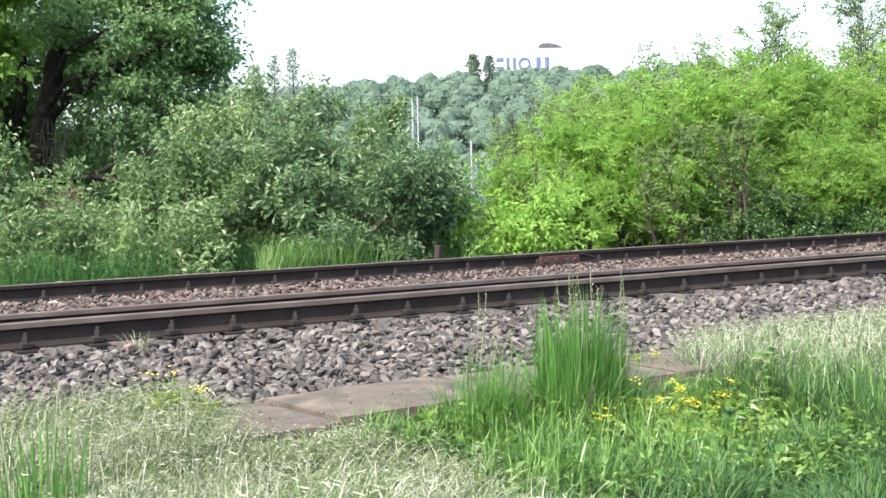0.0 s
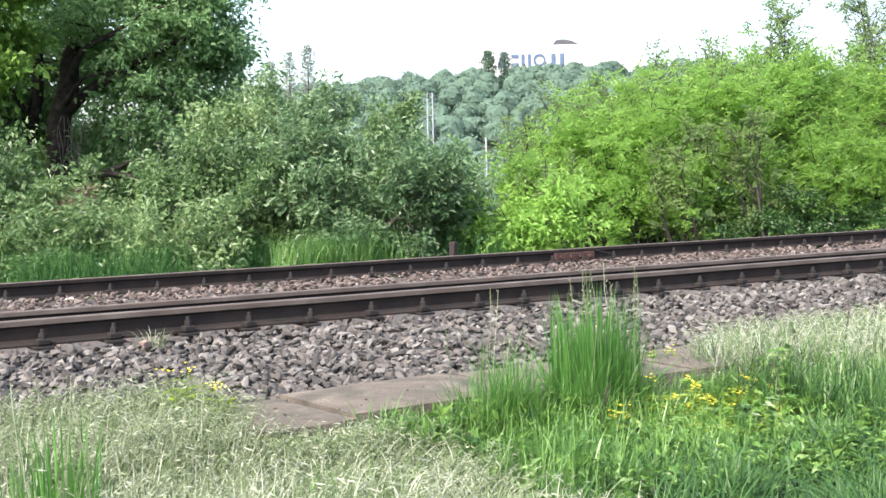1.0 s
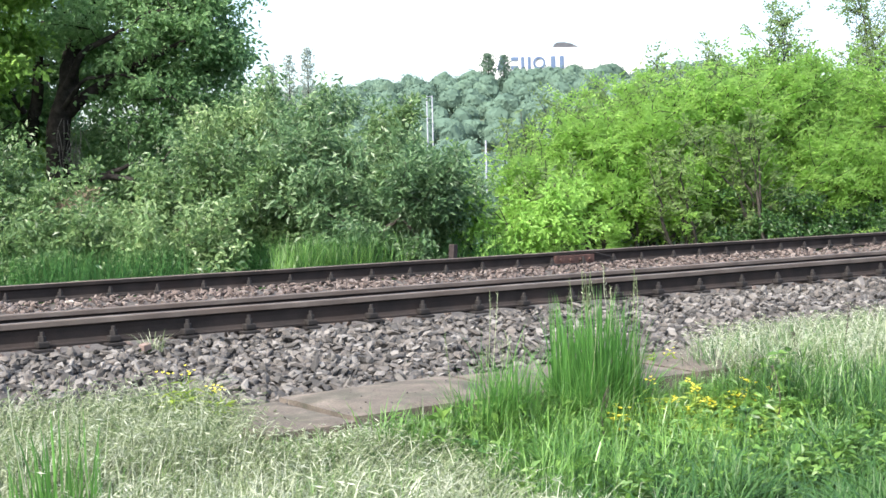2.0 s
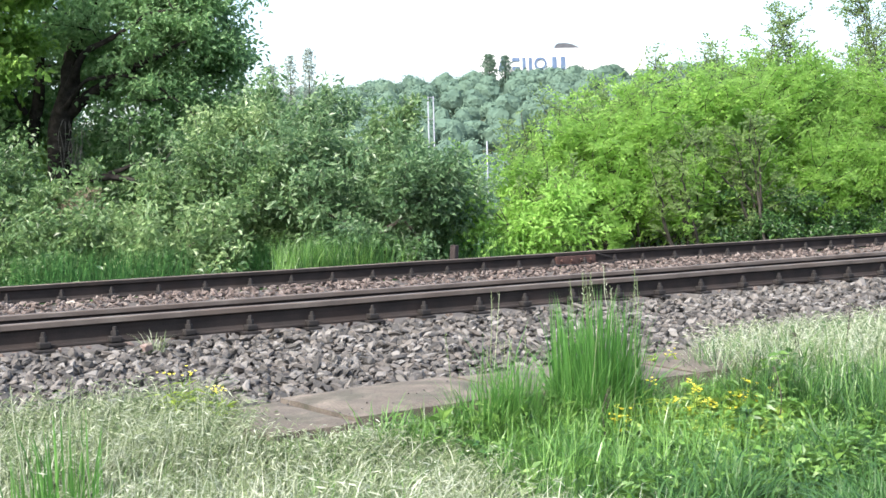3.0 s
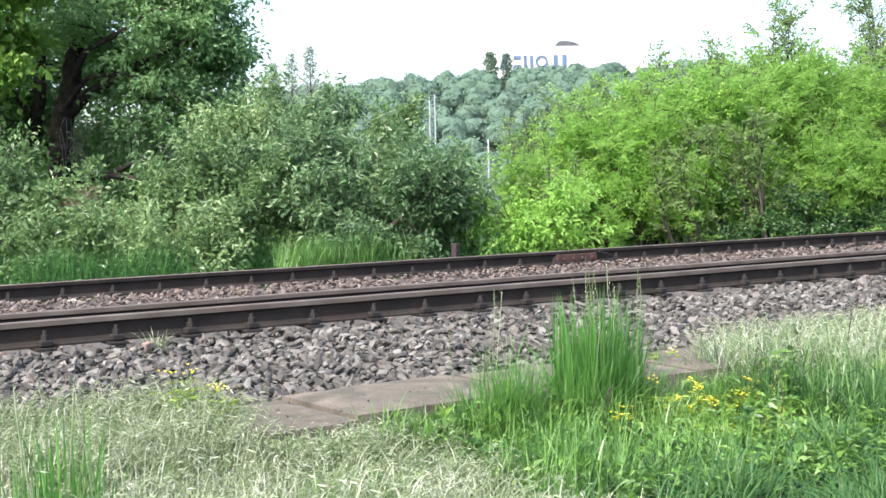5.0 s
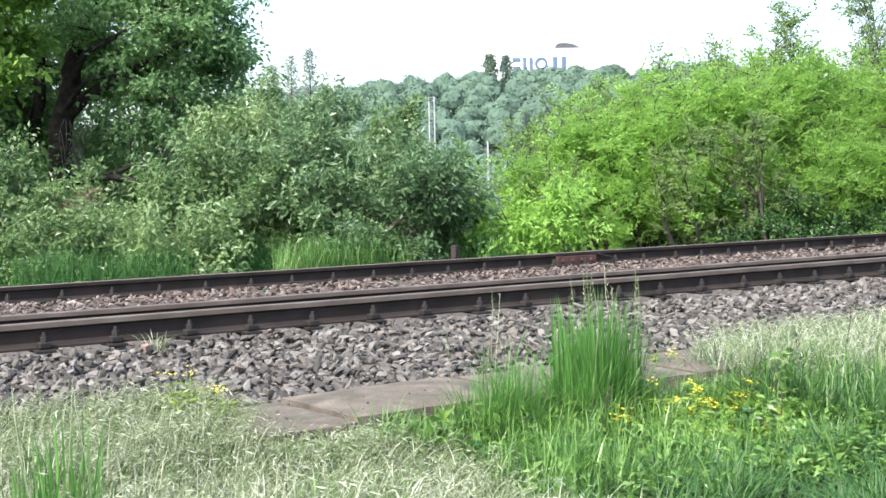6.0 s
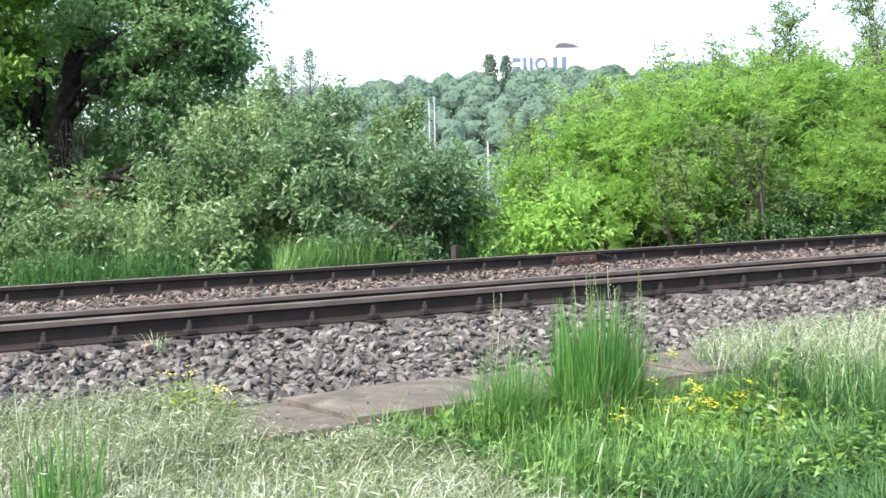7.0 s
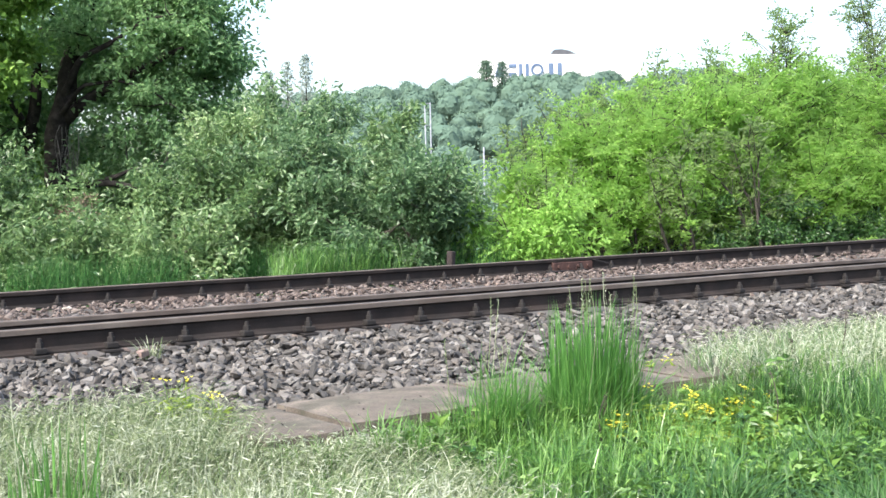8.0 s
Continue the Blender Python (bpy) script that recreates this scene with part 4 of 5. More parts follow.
    i = rng.integers(0, 190, 12500)
    p = c[i] + rng.normal(size=(12500, 2)) * 0.055
    tall = hc[i]
    edge = 0.88 - 0.10 * (p[:, 1] + 2.9) + 0.16 * lumps(p[:, 0], p[:, 1], 3, 0.7)
    ok = (p[:, 0] > edge) & (p[:, 1] < -2.9)
    p, tall = p[ok], tall[ok]
    near = (p[:, 1] > -4.0) & (p[:, 0] < 2.7 + 0.3 * lumps(p[:, 0], p[:, 1], 4, 1.0))
    grass_patch("green_grass", p[near], tall[near], 0.0115, M_GRASS, "fresh green grass growing beside the slabs", (0.2, 0.9))
    # the rest takes the copy with shade in its colour
    grass_patch("green_grass", p[~near], tall[~near], 0.010, M_GRASS_SHADE, "dense green grass mixed with leafy weeds", (0.2, 0.9))
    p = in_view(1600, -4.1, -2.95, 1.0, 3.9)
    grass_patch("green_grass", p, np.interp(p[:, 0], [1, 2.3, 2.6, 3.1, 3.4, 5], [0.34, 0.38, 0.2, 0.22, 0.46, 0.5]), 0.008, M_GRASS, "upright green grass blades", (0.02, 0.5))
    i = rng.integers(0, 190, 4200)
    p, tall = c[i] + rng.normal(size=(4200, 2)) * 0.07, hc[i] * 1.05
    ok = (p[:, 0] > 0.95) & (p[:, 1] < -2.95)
    grass_patch("green_grass", p[ok], tall[ok], 0.014, M_GRASS_SHADE, "arching green grass among the weeds", (0.7, 1.4))
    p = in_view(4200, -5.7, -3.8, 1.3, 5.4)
    grass_patch("green_grass", p, 0.21, 0.009, M_GRASS_SHADE, "short green grass under the taller blades", (0.2, 1.0))
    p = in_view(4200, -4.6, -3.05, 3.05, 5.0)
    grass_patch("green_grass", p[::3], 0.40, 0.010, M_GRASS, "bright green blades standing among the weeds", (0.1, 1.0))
    grass_patch("green_grass", p, 0.44, 0.010, M_GRASS_SHADE, "tall green grass standing above the weeds", (0.1, 0.9))
    p = in_view(5000, -3.15, -2.89, 0.95, 4.6)
    grass_patch("green_grass", p, 0.26, 0.008, M_GRASS, "fresh grass against the slabs", (0.1, 0.8))
    p = in_view(5000, -5.2, -2.9, -2.0, 1.5)
    grass_patch("green_grass", p, 0.13, 0.005, M_GRASS, "short green grass under the pale grass", (0.2, 0.8))
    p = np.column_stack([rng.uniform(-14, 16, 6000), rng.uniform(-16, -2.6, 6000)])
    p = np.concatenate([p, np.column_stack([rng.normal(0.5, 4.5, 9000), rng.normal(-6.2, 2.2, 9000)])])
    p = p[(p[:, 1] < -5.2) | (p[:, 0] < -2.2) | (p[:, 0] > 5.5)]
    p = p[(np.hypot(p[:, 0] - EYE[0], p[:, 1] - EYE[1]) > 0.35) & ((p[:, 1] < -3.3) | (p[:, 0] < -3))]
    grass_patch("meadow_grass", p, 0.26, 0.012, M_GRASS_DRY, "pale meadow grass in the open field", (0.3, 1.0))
    # tall grass behind the far rail
    q = place(rng.uniform(-7, 1.2, 26000), rng.uniform(12.8, 15.6, 26000))
    q = q[(q[:, 1] > 4.5) & (lumps(q[:, 0], q[:, 1], 1.6, 3.0) > 0.22)]
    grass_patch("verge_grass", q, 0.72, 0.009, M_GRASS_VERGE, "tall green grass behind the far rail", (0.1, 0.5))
    q = place(rng.uniform(-7, 1.2, 9000), rng.uniform(12.8, 15.4, 9000))
    q = q[q[:, 1] > 4.45]
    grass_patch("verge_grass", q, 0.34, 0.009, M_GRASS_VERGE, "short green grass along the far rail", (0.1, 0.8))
    n = 9000
    q = place(rng.uniform(-7, 1.2, n), rng.uniform(12.8, 15.2, n))
    q = q[q[:, 1] > 4.6]
    n = len(q)
    L = rng.uniform(0.05, 0.11, n)
    v, f = leaves(np.column_stack([q, ground_z(q[:, 0], q[:, 1]) + rng.uniform(0.02, 0.5, n) * rng.random(n)]), rand_dirs(n), rand_dirs(n) * 0.7 + [0, 0, 0.5], L, L * 0.45)
    tagged(part("verge_weeds", mesh_of("verge_weeds", v, f, M_NETTLE)), "leafy low weeds along the far rail", "weeds", kind="stuff")
    q = place(rng.uniform(-1.9, 0.0, 4200), rng.uniform(13.4, 14.8, 4200))
    q = q[(q[:, 1] > 4.5) & (lumps(q[:, 0], q[:, 1], 2.2, 6.0) > -0.2)]
    grass_patch("verge_grass", q, 0.70, 0.009, M_GRASS, "bright tall grass before the grey-green shrubs", (0.1, 0.5), seeds=0.2)
    q = place(rng.uniform(1.0, 11, 9000), rng.uniform(15, 25, 9000))
    q = q[(q[:, 1] > 4.5) & (q[:, 1] < 8)]
    grass_patch("verge_grass", q, 0.34, 0.010, M_GRASS_SHADE, "green grass under the locust trees", (0.1, 0.5))


def tuft(x, y, z, n, radius, height, label, sway, lean=(0.05, 0.45), stalks=6, broad=1.0, wide=1.0):
    t = thing("grass_tuft", (x, y, z), label, "grass")
    r = radius * np.sqrt(rng.random(n))
    a = rng.uniform(0, 2 * np.pi, n)
    base = np.column_stack([r * np.cos(a), r * np.sin(a) * 0.7, np.full(n, -0.01)])
    dirs = np.column_stack([np.cos(a), np.sin(a), np.zeros(n)]) + np.column_stack([rng.normal(size=(n, 2)) * 0.8, np.zeros(n)])
    v, f = blades(base, height * rng.uniform(0.35, 1.15, n), dirs, rng.uniform(*lean, n), rng.uniform(0.006, 0.012, n) * broad * wide, 0.8)
    tagged(part("foliage", mesh_of("foliage", v, f, M_GRASS_DRY if broad < 1 else M_GRASS_LUSH), t), kind="stuff")
    for q in range(stalks):
        b = np.array([rng.normal() * radius * 0.5, rng.normal() * radius * 0.4, 0])
        top = b + [rng.normal() * 0.09, rng.normal() * 0.06, height * rng.uniform(1.05, 1.3)]
        pts, rad = limb(b, top, 0.003, 0.0015, 0.03, 7)
        k = 14
        s = np.linspace(0.8, 1.0, k)
        head = b + (top - b) * s[:, None]
        lv = leaves(head, rand_dirs(k) * 0.6 + [0, 0, 0.8], rand_dirs(k), np.full(k, 0.022), np.full(k, 0.004), 0.1)
        part("stalk", mesh_of("stalk", *join([tube(pts, rad, 4), lv]), M_GRASS_DRY), t)
    SWAYING.append((t, x, sway))
    return t


def weed(x, y, z, height, flowers, label, petal=0.016, leaf_mat=None, broad=0.4):
    t = thing("flowering_weed" if flowers else "leafy_weed", (x, y, z), label, "wildflower" if flowers else "weed", "yellow wildflowers" if flowers else "leafy weeds")
    wood, P, A = [], [], []
    tops = []
    for q in range(max(3, flowers)):
        top = np.array([rng.normal() * 0.07, rng.normal() * 0.06, height * rng.uniform(0.75, 1.0)]) if q else np.array([0, 0, height])
        pts, r = limb((0, 0, 0), top, 0.003, 0.0015, 0.08, 7)
        wood.append(tube(pts, r, 4))
        k = 22
        s = rng.uniform(0.1, 0.9, k)
        i = (s * 5.99).astype(int)
        P.append(pts[i])
        A.append(rand_dirs(k) * [1, 1, 0.3] + [0, 0, 0.1])
        tops.append(top)
    stem = part("stem", mesh_of("stem", *join(wood), M_WEED, True), t)
    P, A = np.concatenate(P), np.concatenate(A)
    L = rng.uniform(0.035, 0.095, len(P))
    part("foliage", mesh_of("foliage", *leaves(P, A, rand_dirs(len(P)) * 0.5 + [0, 0, 0.8], L, L * broad), leaf_mat or M_WEED), t)
    for top in tops[:flowers]:
        ps = []
        for c in range(6):
            cc = top + rng.normal(size=3) * [0.02, 0.02, 0.014]
            ang = np.arange(4) * np.pi / 2 + rng.random()
            ax = np.column_stack([np.cos(ang), np.sin(ang), np.full(4, 0.9)])
            ps.append(leaves(np.repeat(cc[None], 4, 0), ax, np.tile([0, 0, 1.0], (4, 1)), np.full(4, petal), np.full(4, petal * 0.9), 0.1))
        part("blossom", mesh_of("blossom", *join(ps), M_YELLOW), stem, "yellow four-petalled blossom")
    return t


def build_weeds():
    tuft(2.22, -2.94, -0.54, 600, 0.27, 0.72, "tall dense tuft of fresh green grass beside the slabs", 0.5, lean=(0.0, 0.22), stalks=9, wide=1.5)
    tuft(2.13, -3.0, -0.55, 190, 0.22, 0.50, "arching green blades round the tall tuft", 0.5, (0.35, 1.0), 0, wide=1.4)
    tuft(2.42, -2.98, -0.55, 130, 0.14, 0.52, "arching green blades round the tall tuft", 0.5, (0.1, 0.8), 0, wide=1.3)
    tuft(2.05, -3.05, -0.54, 350, 0.16, 0.40, "fresh green grass tuft among low weeds", 0.5, (0.1, 0.7), 0)
    tuft(1.45, -2.98, -0.54, 200, 0.16, 0.46, "green grass tuft at the slab's edge", 0.6, (0.1, 0.7), 3)
    tuft(1.66, -3.0, -0.54, 260, 0.14, 0.50, "upright green grass tuft before the slabs", 0.6, (0.02, 0.5), 4)
    tuft(1.58, -2.96, -0.53, 70, 0.11, 0.62, "thin tall grass growing through the slab's edge", 0.6, (0.05, 0.6), 2, wide=1.2)
    tuft(1.75, -3.2, -0.57, 300, 0.2, 0.30, "fresh green grass tuft among low weeds", 0.5, (0.2, 0.9), 0)
    tuft(1.55, -3.6, -0.6, 320, 0.22, 0.26, "fresh green grass tuft among low weeds", 0.5, (0.2, 0.9), 0)
    tuft(-0.80, -3.42, -0.6, 120, 0.19, 0.56, "upright dark green grass tuft with seed heads", 0.8, (0.0, 0.28), 6, wide=1.5)
    tuft(0.66, -0.3, -0.22, 70, 0.08, 0.17, "small pale grass tuft growing in the ballast", 0.3, (0.4, 1.3), 0, 0.8)
    for x, y, zt, k in ((2.444, -3.15, -0.282, 1), (2.71, -3.15, -0.316, 1), (3.15, -3.15, -0.395, 2), (2.784, -3.15, -0.406, 2), (2.599, -3.15, -0.435, 3), (2.816, -3.2, -0.48, 3), (2.89, -3.17, -0.49, 3),
                        (3.042, -3.15, -0.455, 3), (2.493, -3.15, -0.431, 1), (2.19, -3.2, -0.43, 3), (2.22, -3.18, -0.455, 1), (3.30, -2.35, -0.29, 1), (0.105, -2.1, -0.127, 1), (0.232, -2.1, -0.129, 1), (0.30, -2.3, -0.205, 1), (0.36, -2.12, -0.235, 1)):
        g = float(ground_z(x, y)) - 0.01 if y < -2.86 else -0.43
        weed(x, y, g, zt - g + (0.05 if k > 1 else 0.015), k, "leafy weed with small yellow flowers" if k > 1 else "thin weed with a single yellow flower head", petal=0.017 if k > 1 else 0.013, leaf_mat=M_WEED_PALE, broad=0.4 if k > 1 else 0.2)
    # the yellow-green leafy stand round the flowers
    for q in range(56):
        x, y = rng.uniform(2.3, 3.12), rng.uniform(-3.7, -3.0)
        weed(x, y, float(ground_z(x, y)) - 0.01, rng.uniform(0.11, 0.19), 0, "yellow-green leafy weed among the flowers", leaf_mat=M_WEED_PALE, broad=0.55)
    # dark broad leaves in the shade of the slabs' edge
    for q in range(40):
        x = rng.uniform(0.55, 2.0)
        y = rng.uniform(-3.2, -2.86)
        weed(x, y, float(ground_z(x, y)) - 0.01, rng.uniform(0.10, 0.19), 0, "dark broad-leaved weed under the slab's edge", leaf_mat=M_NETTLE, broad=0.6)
    for x, y, h in ((1.28, -3.0, 0.34), (1.42, -3.04, 0.32), (1.66, -3.05, 0.28), (1.84, -3.0, 0.26), (1.95, -3.12, 0.3), (1.15, -3.06, 0.26), (3.3, -3.05, 0.40), (3.55, -3.2, 0.44), (3.2, -3.4, 0.42)):
        weed(x, y, float(ground_z(x, y)) - 0.01, h, 0, "tall leafy green weed at the slab's edge")
    for q in range(84):
        x, y = (rng.uniform(1.05, 4.2), rng.uniform(-4.4, -2.98)) if q % 2 else (rng.uniform(2.1, 3.2), rng.uniform(-4.2, -3.3))
        weed(x, y, float(ground_z(x, y)) - 0.01, (rng.uniform(0.16, 0.30) if q % 2 else rng.uniform(0.10, 0.17)), 0, "leafy green weed without flowers among grass", leaf_mat=M_NETTLE if q % 5 == 0 else None, broad=0.5)
    for q in range(14):
        x, y = rng.uniform(3.1, 4.8), rng.uniform(-4.2, -3.15)
        weed(x, y, float(ground_z(x, y)) - 0.01, rng.uniform(0.30, 0.46), 0, "tall leafy green weed standing above the grass", leaf_mat=M_NETTLE if q % 3 else None)
    for x, y, h, tip in ((2.93, -3.55, 0.42, 0.03), (3.75, -3.0, 0.42, -0.02), (1.98, -3.3, 0.36, 0.05), (4.3, -2.9, 0.5, 0.04)):
        g = float(ground_z(x, y)) - 0.01
        stalk = thing("dry_stalk", (x, y, g), "thin dark dry weed stalk standing in the grass", "weed", "dry stalks")
        pts, rad = limb((0, 0, 0), (tip, 0.02, h), 0.005, 0.0025, 0.04, 8)
        part("stem", mesh_of("stem", *tube(pts, rad, 5), M_TWIG, True), stalk)
        k = 26
        pos = np.array([0, 0, 0]) + np.column_stack([np.linspace(tip * 0.7, tip, k), np.full(k, 0.015), np.linspace(h * 0.7, h, k)])
        lv = leaves(pos, rand_dirs(k) * 0.8 + [0, 0, 0.7], rand_dirs(k), np.full(k, 0.022), np.full(k, 0.006))
        part("seed_head", mesh_of("seed_head", *lv, M_TWIG), stalk)
    # broad low leaves at the slab edge and among the grass
    n = 4800
    c = np.column_stack([rng.uniform(0.75, 4.6, 330), rng.uniform(-4.6, -2.92, 330)])
    p = c[rng.integers(0, 330, n)] + rng.normal(size=(n, 2)) * 0.05
    p = p[p[:, 0] > 0.85 - 0.35 * (p[:, 1] + 2.9)]
    n = len(p)
    pos = np.column_stack([p, ground_z(p[:, 0], p[:, 1]) + rng.uniform(0.02, 0.22, n)])
    L = rng.uniform(0.025, 0.06, n)
    v, f = leaves(pos, rand_dirs(n) * [1, 1, 0.5] + [0, 0, 0.25], rand_dirs(n) * 0.7 + [0, 0, 0.7], L, L * 0.42)
    tagged(part("weeds", mesh_of("weeds", v, f, M_WEED)), "low leafy green weeds along the slabs", "weeds", kind="stuff")


# ---------- small things by the track ----------
def build_post():
    bm = box(-0.04, 0.04, -0.04, 0.04, 0, 0.52, 0.01)
    ob = part("marker_post", bm_mesh("marker_post", bm, M_WOOD))
    ob.matrix_basis = pose(5.95, 4.35, -0.40, 2, 3, 20)
    tagged(ob, "short dark brown wooden post behind the far rail", "post")


def build_pale_stone():
    V, F = SHAPES[3]
    ob = part("pale_stone", mesh_of("pale_stone", V * 0.085, [F], M_PALE))
    ob.matrix_basis = pose(1.0, 2.83, -0.125, 8, 5, 30)
    tagged(ob, "single cream-coloured stone lying on the ballast", "stone")
    bm = box(-0.038, 0.038, -0.025, 0.025, -0.022, 0.022, 0.007)
    for v in bm.verts:
        v.co += Vector((noise.noise(v.co * 40), noise.noise(v.co * 40 + Vector((5, 0, 0))), 0)) * 0.008
    ob = part("brick_piece", bm_mesh("brick_piece", bm, M_PINK))
    ob.matrix_basis = pose(0.60, -0.34, -0.185, 6, -8, 18)
    tagged(ob, "broken pale pink brick piece lying on the ballast", "brick")


# ---------- distance ----------
def crown_lumps(count):
    shapes = []
    for q in range(count):
        bm = bmesh.new()
        bmesh.ops.create_icosphere(bm, subdivisions=2, radius=1.0)
        for v in bm.verts:
            k = noise.noise(v.co * 2.2 + Vector((q * 7.0, 0, 0))) * 0.30 + noise.noise(v.co * 5.5 + Vector((0, q * 5.0, 0))) * 0.16
            v.co *= 1.0 + k
        bm.verts.index_update()
        shapes.append((np.array([v.co[:] for v in bm.verts]), np.array([[v.index for v in f.verts] for f in bm.faces])))
        bm.free()
    return shapes


LUMPS = crown_lumps(7)


def far_crowns(name, across, away, radius, height, mat, label):
    """Far woodland: each crown a lumpy body with small leafy sprays standing out of it."""
    q = place(across, away)
    z = ground_z(q[:, 0], q[:, 1])
    k, n = 150, len(across)
    c = np.column_stack([q, z + height * 0.5])
    R = np.column_stack([radius, radius, height * 0.55])
    pieces = []
    for i in range(n):
        V, F = LUMPS[i % len(LUMPS)]
        turn = 2.4 * i
        W = np.column_stack([V[:, 0] * math.cos(turn) - V[:, 1] * math.sin(turn), V[:, 0] * math.sin(turn) + V[:, 1] * math.cos(turn), V[:, 2]])
        pieces.append((c[i] + W * R[i] * 0.76, [F]))
    d = rand_dirs(n * k)
    d[:, 2] = np.abs(d[:, 2]) * 1.1 - 0.25
    pos = np.repeat(c, k, 0) + d * rng.uniform(0.8, 1.08, n * k)[:, None] * np.repeat(R, k, 0)
    L = np.repeat(radius, k) * rng.uniform(0.10, 0.22, n * k)
    face = unit(d + rand_dirs(n * k) * 0.5)
    pieces.append(leaves(pos, np.cross(face, rand_dirs(n * k)), face, L, L * 0.9, 0.05))
    v, f = join(pieces)
    return tagged(part(name, mesh_of(name, v, f, mat)), label, "wood", kind="stuff")


def build_distance():
    n = 640
    away = rng.uniform(240, 640, n)
    across = rng.uniform(-0.16, 0.24, n) * away
    far_crowns("hill_wood", across, away, rng.uniform(3.5, 7.0, n), rng.uniform(7, 12, n), M_LEAF_FAR_HAZE, "green deciduous wood covering the far hill")
    n = 190
    away = rng.uniform(60, 200, n)
    across = rng.uniform(-0.45, 0.6, n) * away
    keep = (away > 153) | (np.abs(across / away + 0.0095) > 0.035)      # the clearing of the mast
    across, away = across[keep], away[keep]
    n = len(away)
    far_crowns("valley_wood", across, away, rng.uniform(1.8, 3.2, n), rng.uniform(4, 7.5, n), M_LEAF_FAR_HAZE, "green trees in the valley beyond the railway")

    n = 90
    away = rng.uniform(158, 235, n)
    across = rng.uniform(-0.08, 0.14, n) * away
    far_crowns("valley_wood", across, away, rng.uniform(2.6, 4.4, n), rng.uniform(5, 8.5, n), M_LEAF_FAR_HAZE, "rounded green trees behind the valley mast")

    def poplar(bearing, away, h, r, label, leaf_mat=None):
        a = bearing * away
        q = place(a, away)
        t = thing("poplar_tree", (float(q[0]), float(q[1]), float(ground_z(*q))), label, "tree", "poplars")
        v, f = tube(np.array([[0, 0, 0], [0, 0, h * 0.5], [0.1, 0, h * 0.95]]), [0.5, 0.3, 0.08], 6)
        part("trunk", mesh_of("trunk", v, f, M_BARK, True), t)
        k = 1100
        s = rng.random(k)
        rad = r * np.sin(np.pi * (0.10 + 0.78 * s)) ** 0.6 * rng.uniform(0.3, 1.1, k) * (0.75 + 0.45 * np.sin(s * 11 + h + 2 * np.cos(s * 31)) ** 2)
        ang = rng.uniform(0, 6.28, k)
        pos = np.column_stack([rad * np.cos(ang), rad * np.sin(ang), h * (0.08 + 0.95 * s)])
        L = rng.uniform(0.6, 1.3, k) * r * 0.34
        part("crown", mesh_of("crown", *leaves(pos, rand_dirs(k) + [0, 0, 0.8], rand_dirs(k), L, L * 0.6), leaf_mat or M_LEAF_POPLAR_HAZE), t)

    poplar(-0.1035, 420, 31, 2.7, "tall slender poplar on the skyline")
    poplar(-0.1185, 420, 29, 2.6, "slender poplar on the skyline")
    poplar(-0.133, 425, 26, 2.5, "slender poplar half hidden by a tree")
    poplar(0.0410, 560, 17, 3.6, "dark column-shaped tree beside the hilltop sign", M_LEAF_FAR_HAZE)
    poplar(0.0535, 560, 16, 2.8, "dark tree beside the hilltop sign", M_LEAF_FAR_HAZE)

    # hilltop hall with a long white front and a blue sign of plain shapes
    q = place(0.112 * 610, 610)
    hall = thing("hilltop_hall", (float(q[0]), float(q[1]), 53.0), "long white hall on the hilltop with blue sign shapes", "building")
    hall.matrix_basis = pose(float(q[0]), float(q[1]), 53.0, 0, 0, -32)
    part("wall", bm_mesh("wall", box(-50, 33, 0, 14, -6, 14.75, 0.2), M_WHITE), hall)
    bm = bmesh.new()
    prof = ((-6.2, 0), (-5.8, 2.0), (-4.5, 2.7), (-1.0, 2.8), (2.5, 2.0), (6.5, 0))
    front, back = [[bm.verts.new((-4.9 + x, y, 14.7 + z)) for x, z in prof] for y in (1.0, 9.0)]
    bm.faces.new(front)
    bm.faces.new(back[::-1])
    for i in range(len(prof)):
        j = (i + 1) % len(prof)
        bm.faces.new((front[j], front[i], back[i], back[j]))
    part("roof", bm_mesh("roof", bm, M_ROOF), hall, "low grey sloping roof structure")
    for x, w, shape in ((-39.2, 4.6, "wedge"), (-32.3, 3.7, "slab"), (-27.4, 4.8, "slab"), (-21.6, 6.2, "ring"), (-12.8, 6.4, "slab")):
        if shape == "ring":
            bm = bmesh.new()
            n = 18
            a = np.linspace(0, 2 * np.pi, n, endpoint=False)
            vs = [[bm.verts.new((x + w / 2 + rr * math.cos(t), -0.5 + dy, 7.6 + rr * math.sin(t))) for t in a] for rr in (3.1, 2.0) for dy in (0, 0.4)]
            for i in range(n):
                j = (i + 1) % n
                bm.faces.new((vs[0][i], vs[0][j], vs[2][j], vs[2][i]))
                bm.faces.new((vs[0][i], vs[1][i], vs[1][j], vs[0][j]))
        elif shape == "wedge":
            bm = bmesh.new()
            tri = ((x, 4.6), (x + w, 4.6), (x + w * 0.6, 10.9), (x + w * 0.4, 10.9))
            face, rear = [[bm.verts.new((px, py, pz)) for px, pz in tri] for py in (-0.5, -0.1)]
            bm.faces.new(face), bm.faces.new(rear[::-1])
            for i in range(4):
                bm.faces.new((face[i - 1], face[i], rear[i], rear[i - 1]))
        else:
            bars = ((x, x + w * 0.34, 4.6, 10.7), (x + w * 0.66, x + w, 4.6, 10.7)) if w > 4 else ((x, x + w, 4.7, 6.5), (x, x + w, 8.9, 10.7))
            x0, x1, z0, z1 = bars[0]
            part("sign_shape", bm_mesh("sign_shape", box(x0, x1, -0.5, -0.1, z0, z1, 0.1), M_BLUE_HAZE), hall, "plain blue sign shape")
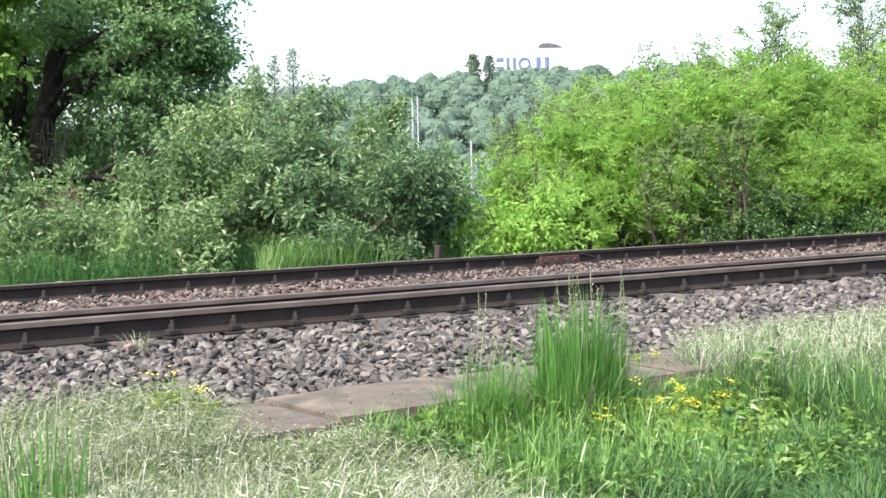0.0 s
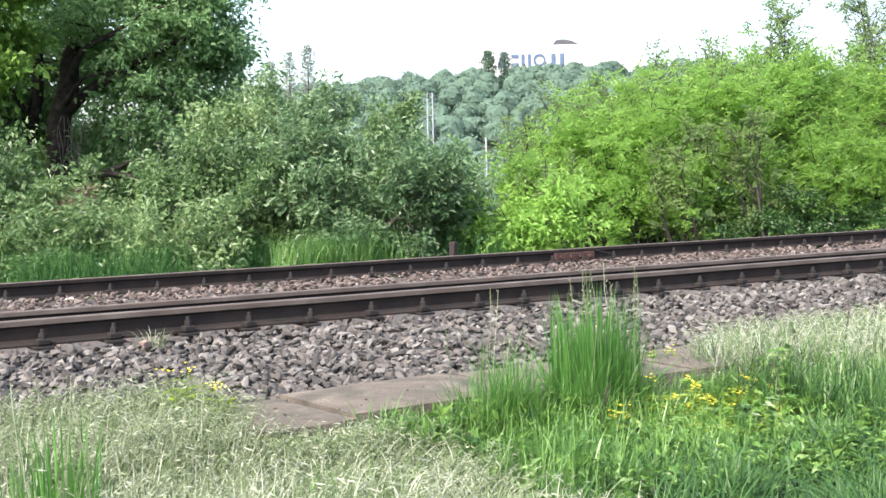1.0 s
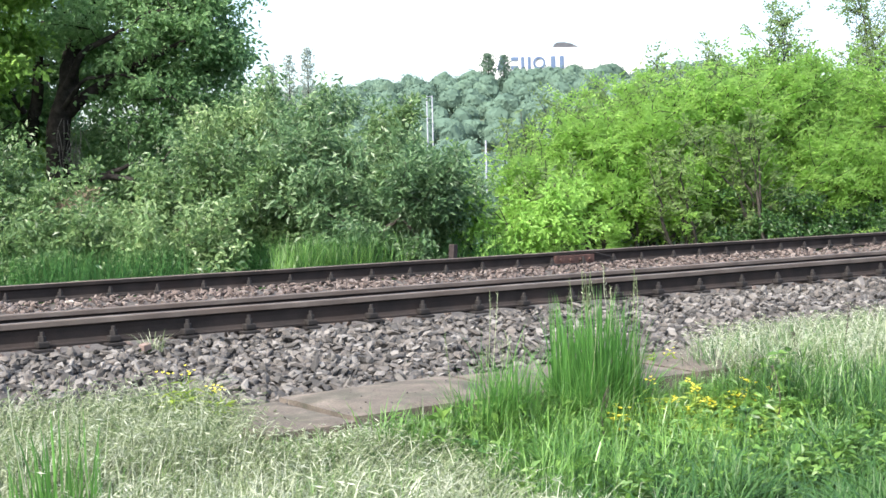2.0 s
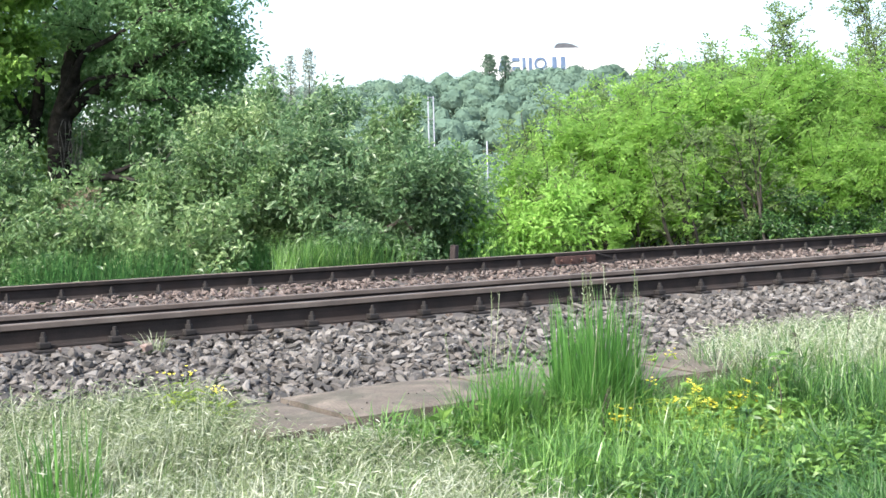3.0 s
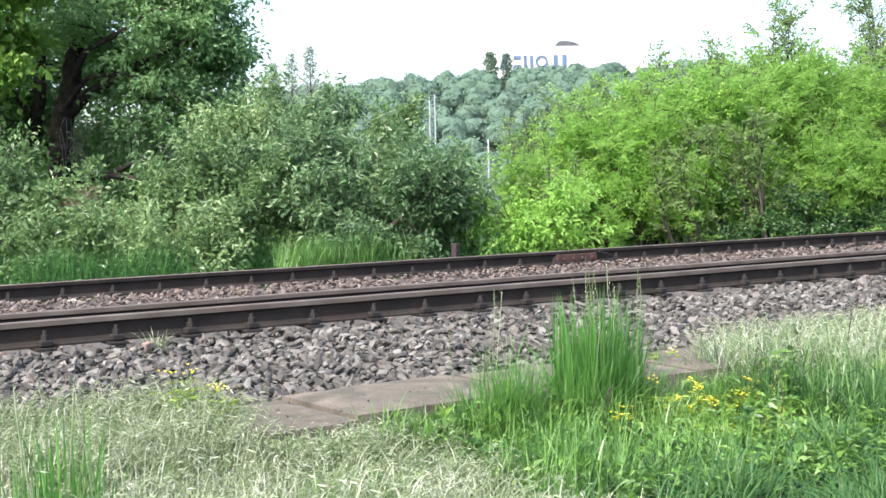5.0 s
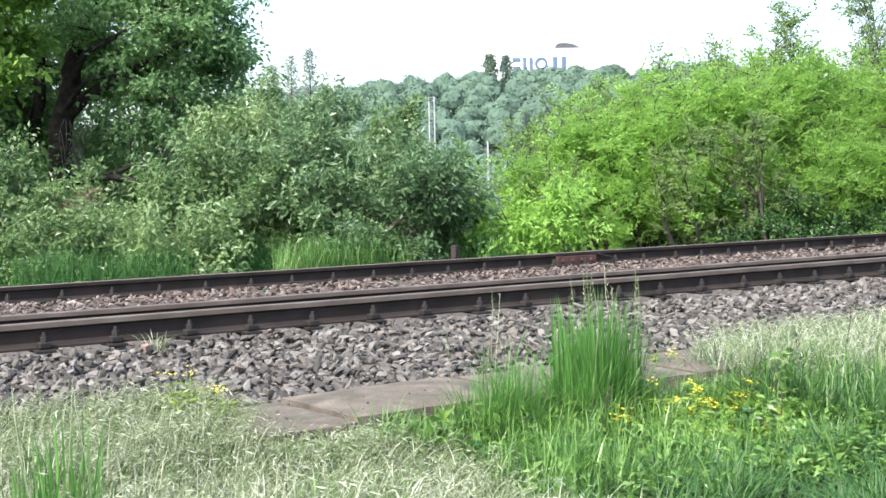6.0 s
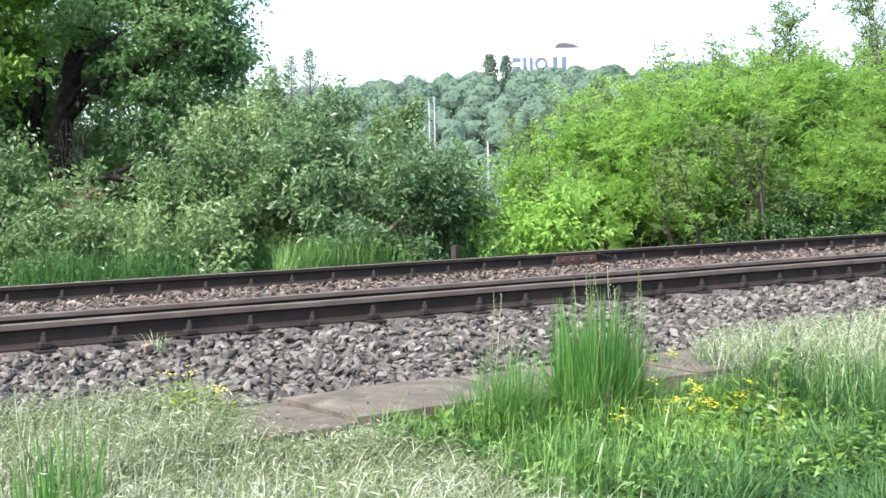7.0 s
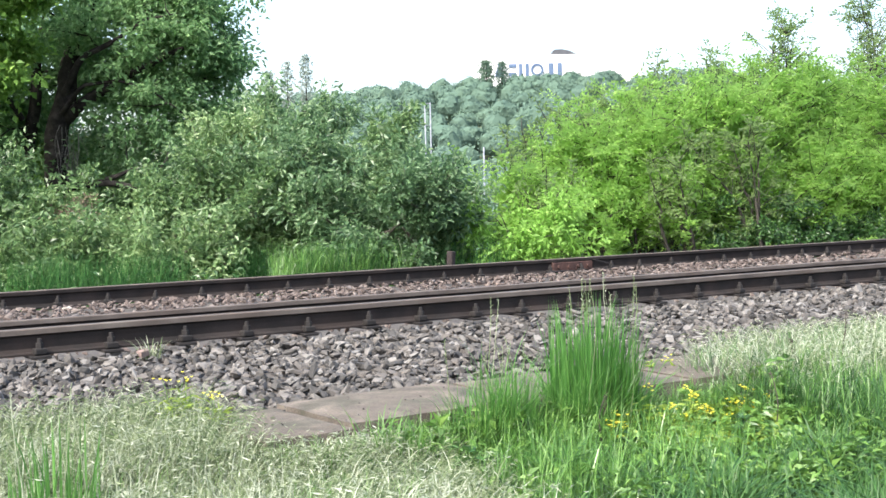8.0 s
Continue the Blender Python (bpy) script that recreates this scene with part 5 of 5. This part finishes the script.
            x0, x1, z0, z1 = bars[1]
            bm = box(x0, x1, -0.5, -0.1, z0, z1, 0.1)
        part("sign_shape", bm_mesh("sign_shape", bm, M_BLUE_HAZE), hall, "plain blue sign shape")

    # twin-pole mast in the valley
    q = place(-0.0068 * 150, 150)
    mast = thing("twin_mast", (float(q[0]), float(q[1]), float(ground_z(*q))), "pale grey twin-pole steel mast standing among valley trees", "mast")
    g = float(ground_z(*q))
    top = 11.9 - g
    for sx in (-0.32, 0.32):
        s, f = tube([(0, 0, 0), (0, 0, top * 0.5), (0, 0, top)], [0.10, 0.09, 0.08], 8)
        ob = part("pole", mesh_of("pole", s, f, M_MAST, True), mast)
        ob.location = (sx * RIGHT[0], sx * RIGHT[1], 0)
    # a single pole further along the same line
    q2 = place(0.0375 * 150, 150)
    g2 = float(ground_z(*q2))
    pole = thing("steel_pole", (float(q2[0]), float(q2[1]), g2), "pale grey steel pole among valley trees", "mast")
    s, f = tube([(0, 0, 0), (0, 0, 3.2 - g2 * 0.5), (0, 0, 6.4 - g2)], [0.12, 0.11, 0.10], 8)
    part("shaft", mesh_of("shaft", s, f, M_MAST, True), pole)
    for k in range(2):
        zz = top - 0.1 - k * 2.6
        s, f = tube([(-0.32 * RIGHT[0], -0.32 * RIGHT[1], zz), (0, 0, zz), (0.32 * RIGHT[0], 0.32 * RIGHT[1], zz)], [0.04] * 3, 5)
        part("crossbar", mesh_of("crossbar", s, f, M_MAST), mast)


def motions():
    """Wind: the trees, the sapling and the tall grass lean a little and come back, about the line of sight."""
    swing = ((0.0, 1.35), (0.5, -0.45), (1.0, -1.1), (1.5, -1.5), (2.2, -0.9), (3.0, -1.2), (3.5, -1.5), (4.0, -1.85), (4.5, -1.6), (5.2, -0.7), (6.0, -0.3), (6.5, 0.0), (7.0, 0.1), (7.5, 0.35), (8.0, 0.1))
    swing_low = ((0.0, 1.2), (0.5, 0.5), (1.0, -0.3), (1.5, -1.2), (2.2, -0.5), (3.0, -0.7), (3.5, -0.3), (4.0, -1.1), (4.5, -0.5), (5.2, 0.3), (6.0, -0.6), (6.5, 0.0), (7.0, 0.9), (7.5, 1.6), (8.0, 1.0))
    axis = Vector((FWD[0], FWD[1], 0))
    for i, (t, across, amount) in enumerate(SWAYING):
        rest = t.matrix_basis.copy()
        rows = []
        table = swing_low if amount != 1.0 else swing
        for k, (s, a) in enumerate(table):
            extra = 0.35 * math.sin(2.3 * s + 1.7 * i)
            rows.append((s, rest @ Matrix.Rotation(radians((a + extra) * amount), 4, axis)))
        walk(t, rows)


build_trees()
build_dry_shrub()
rng = np.random.default_rng(12)
build_locusts()
rng = np.random.default_rng(13)
build_grass()
rng = np.random.default_rng(14)
build_weeds()
build_post()
build_pale_stone()
rng = np.random.default_rng(15)
build_distance()
rng = np.random.default_rng(16)
build_stones()
motions()
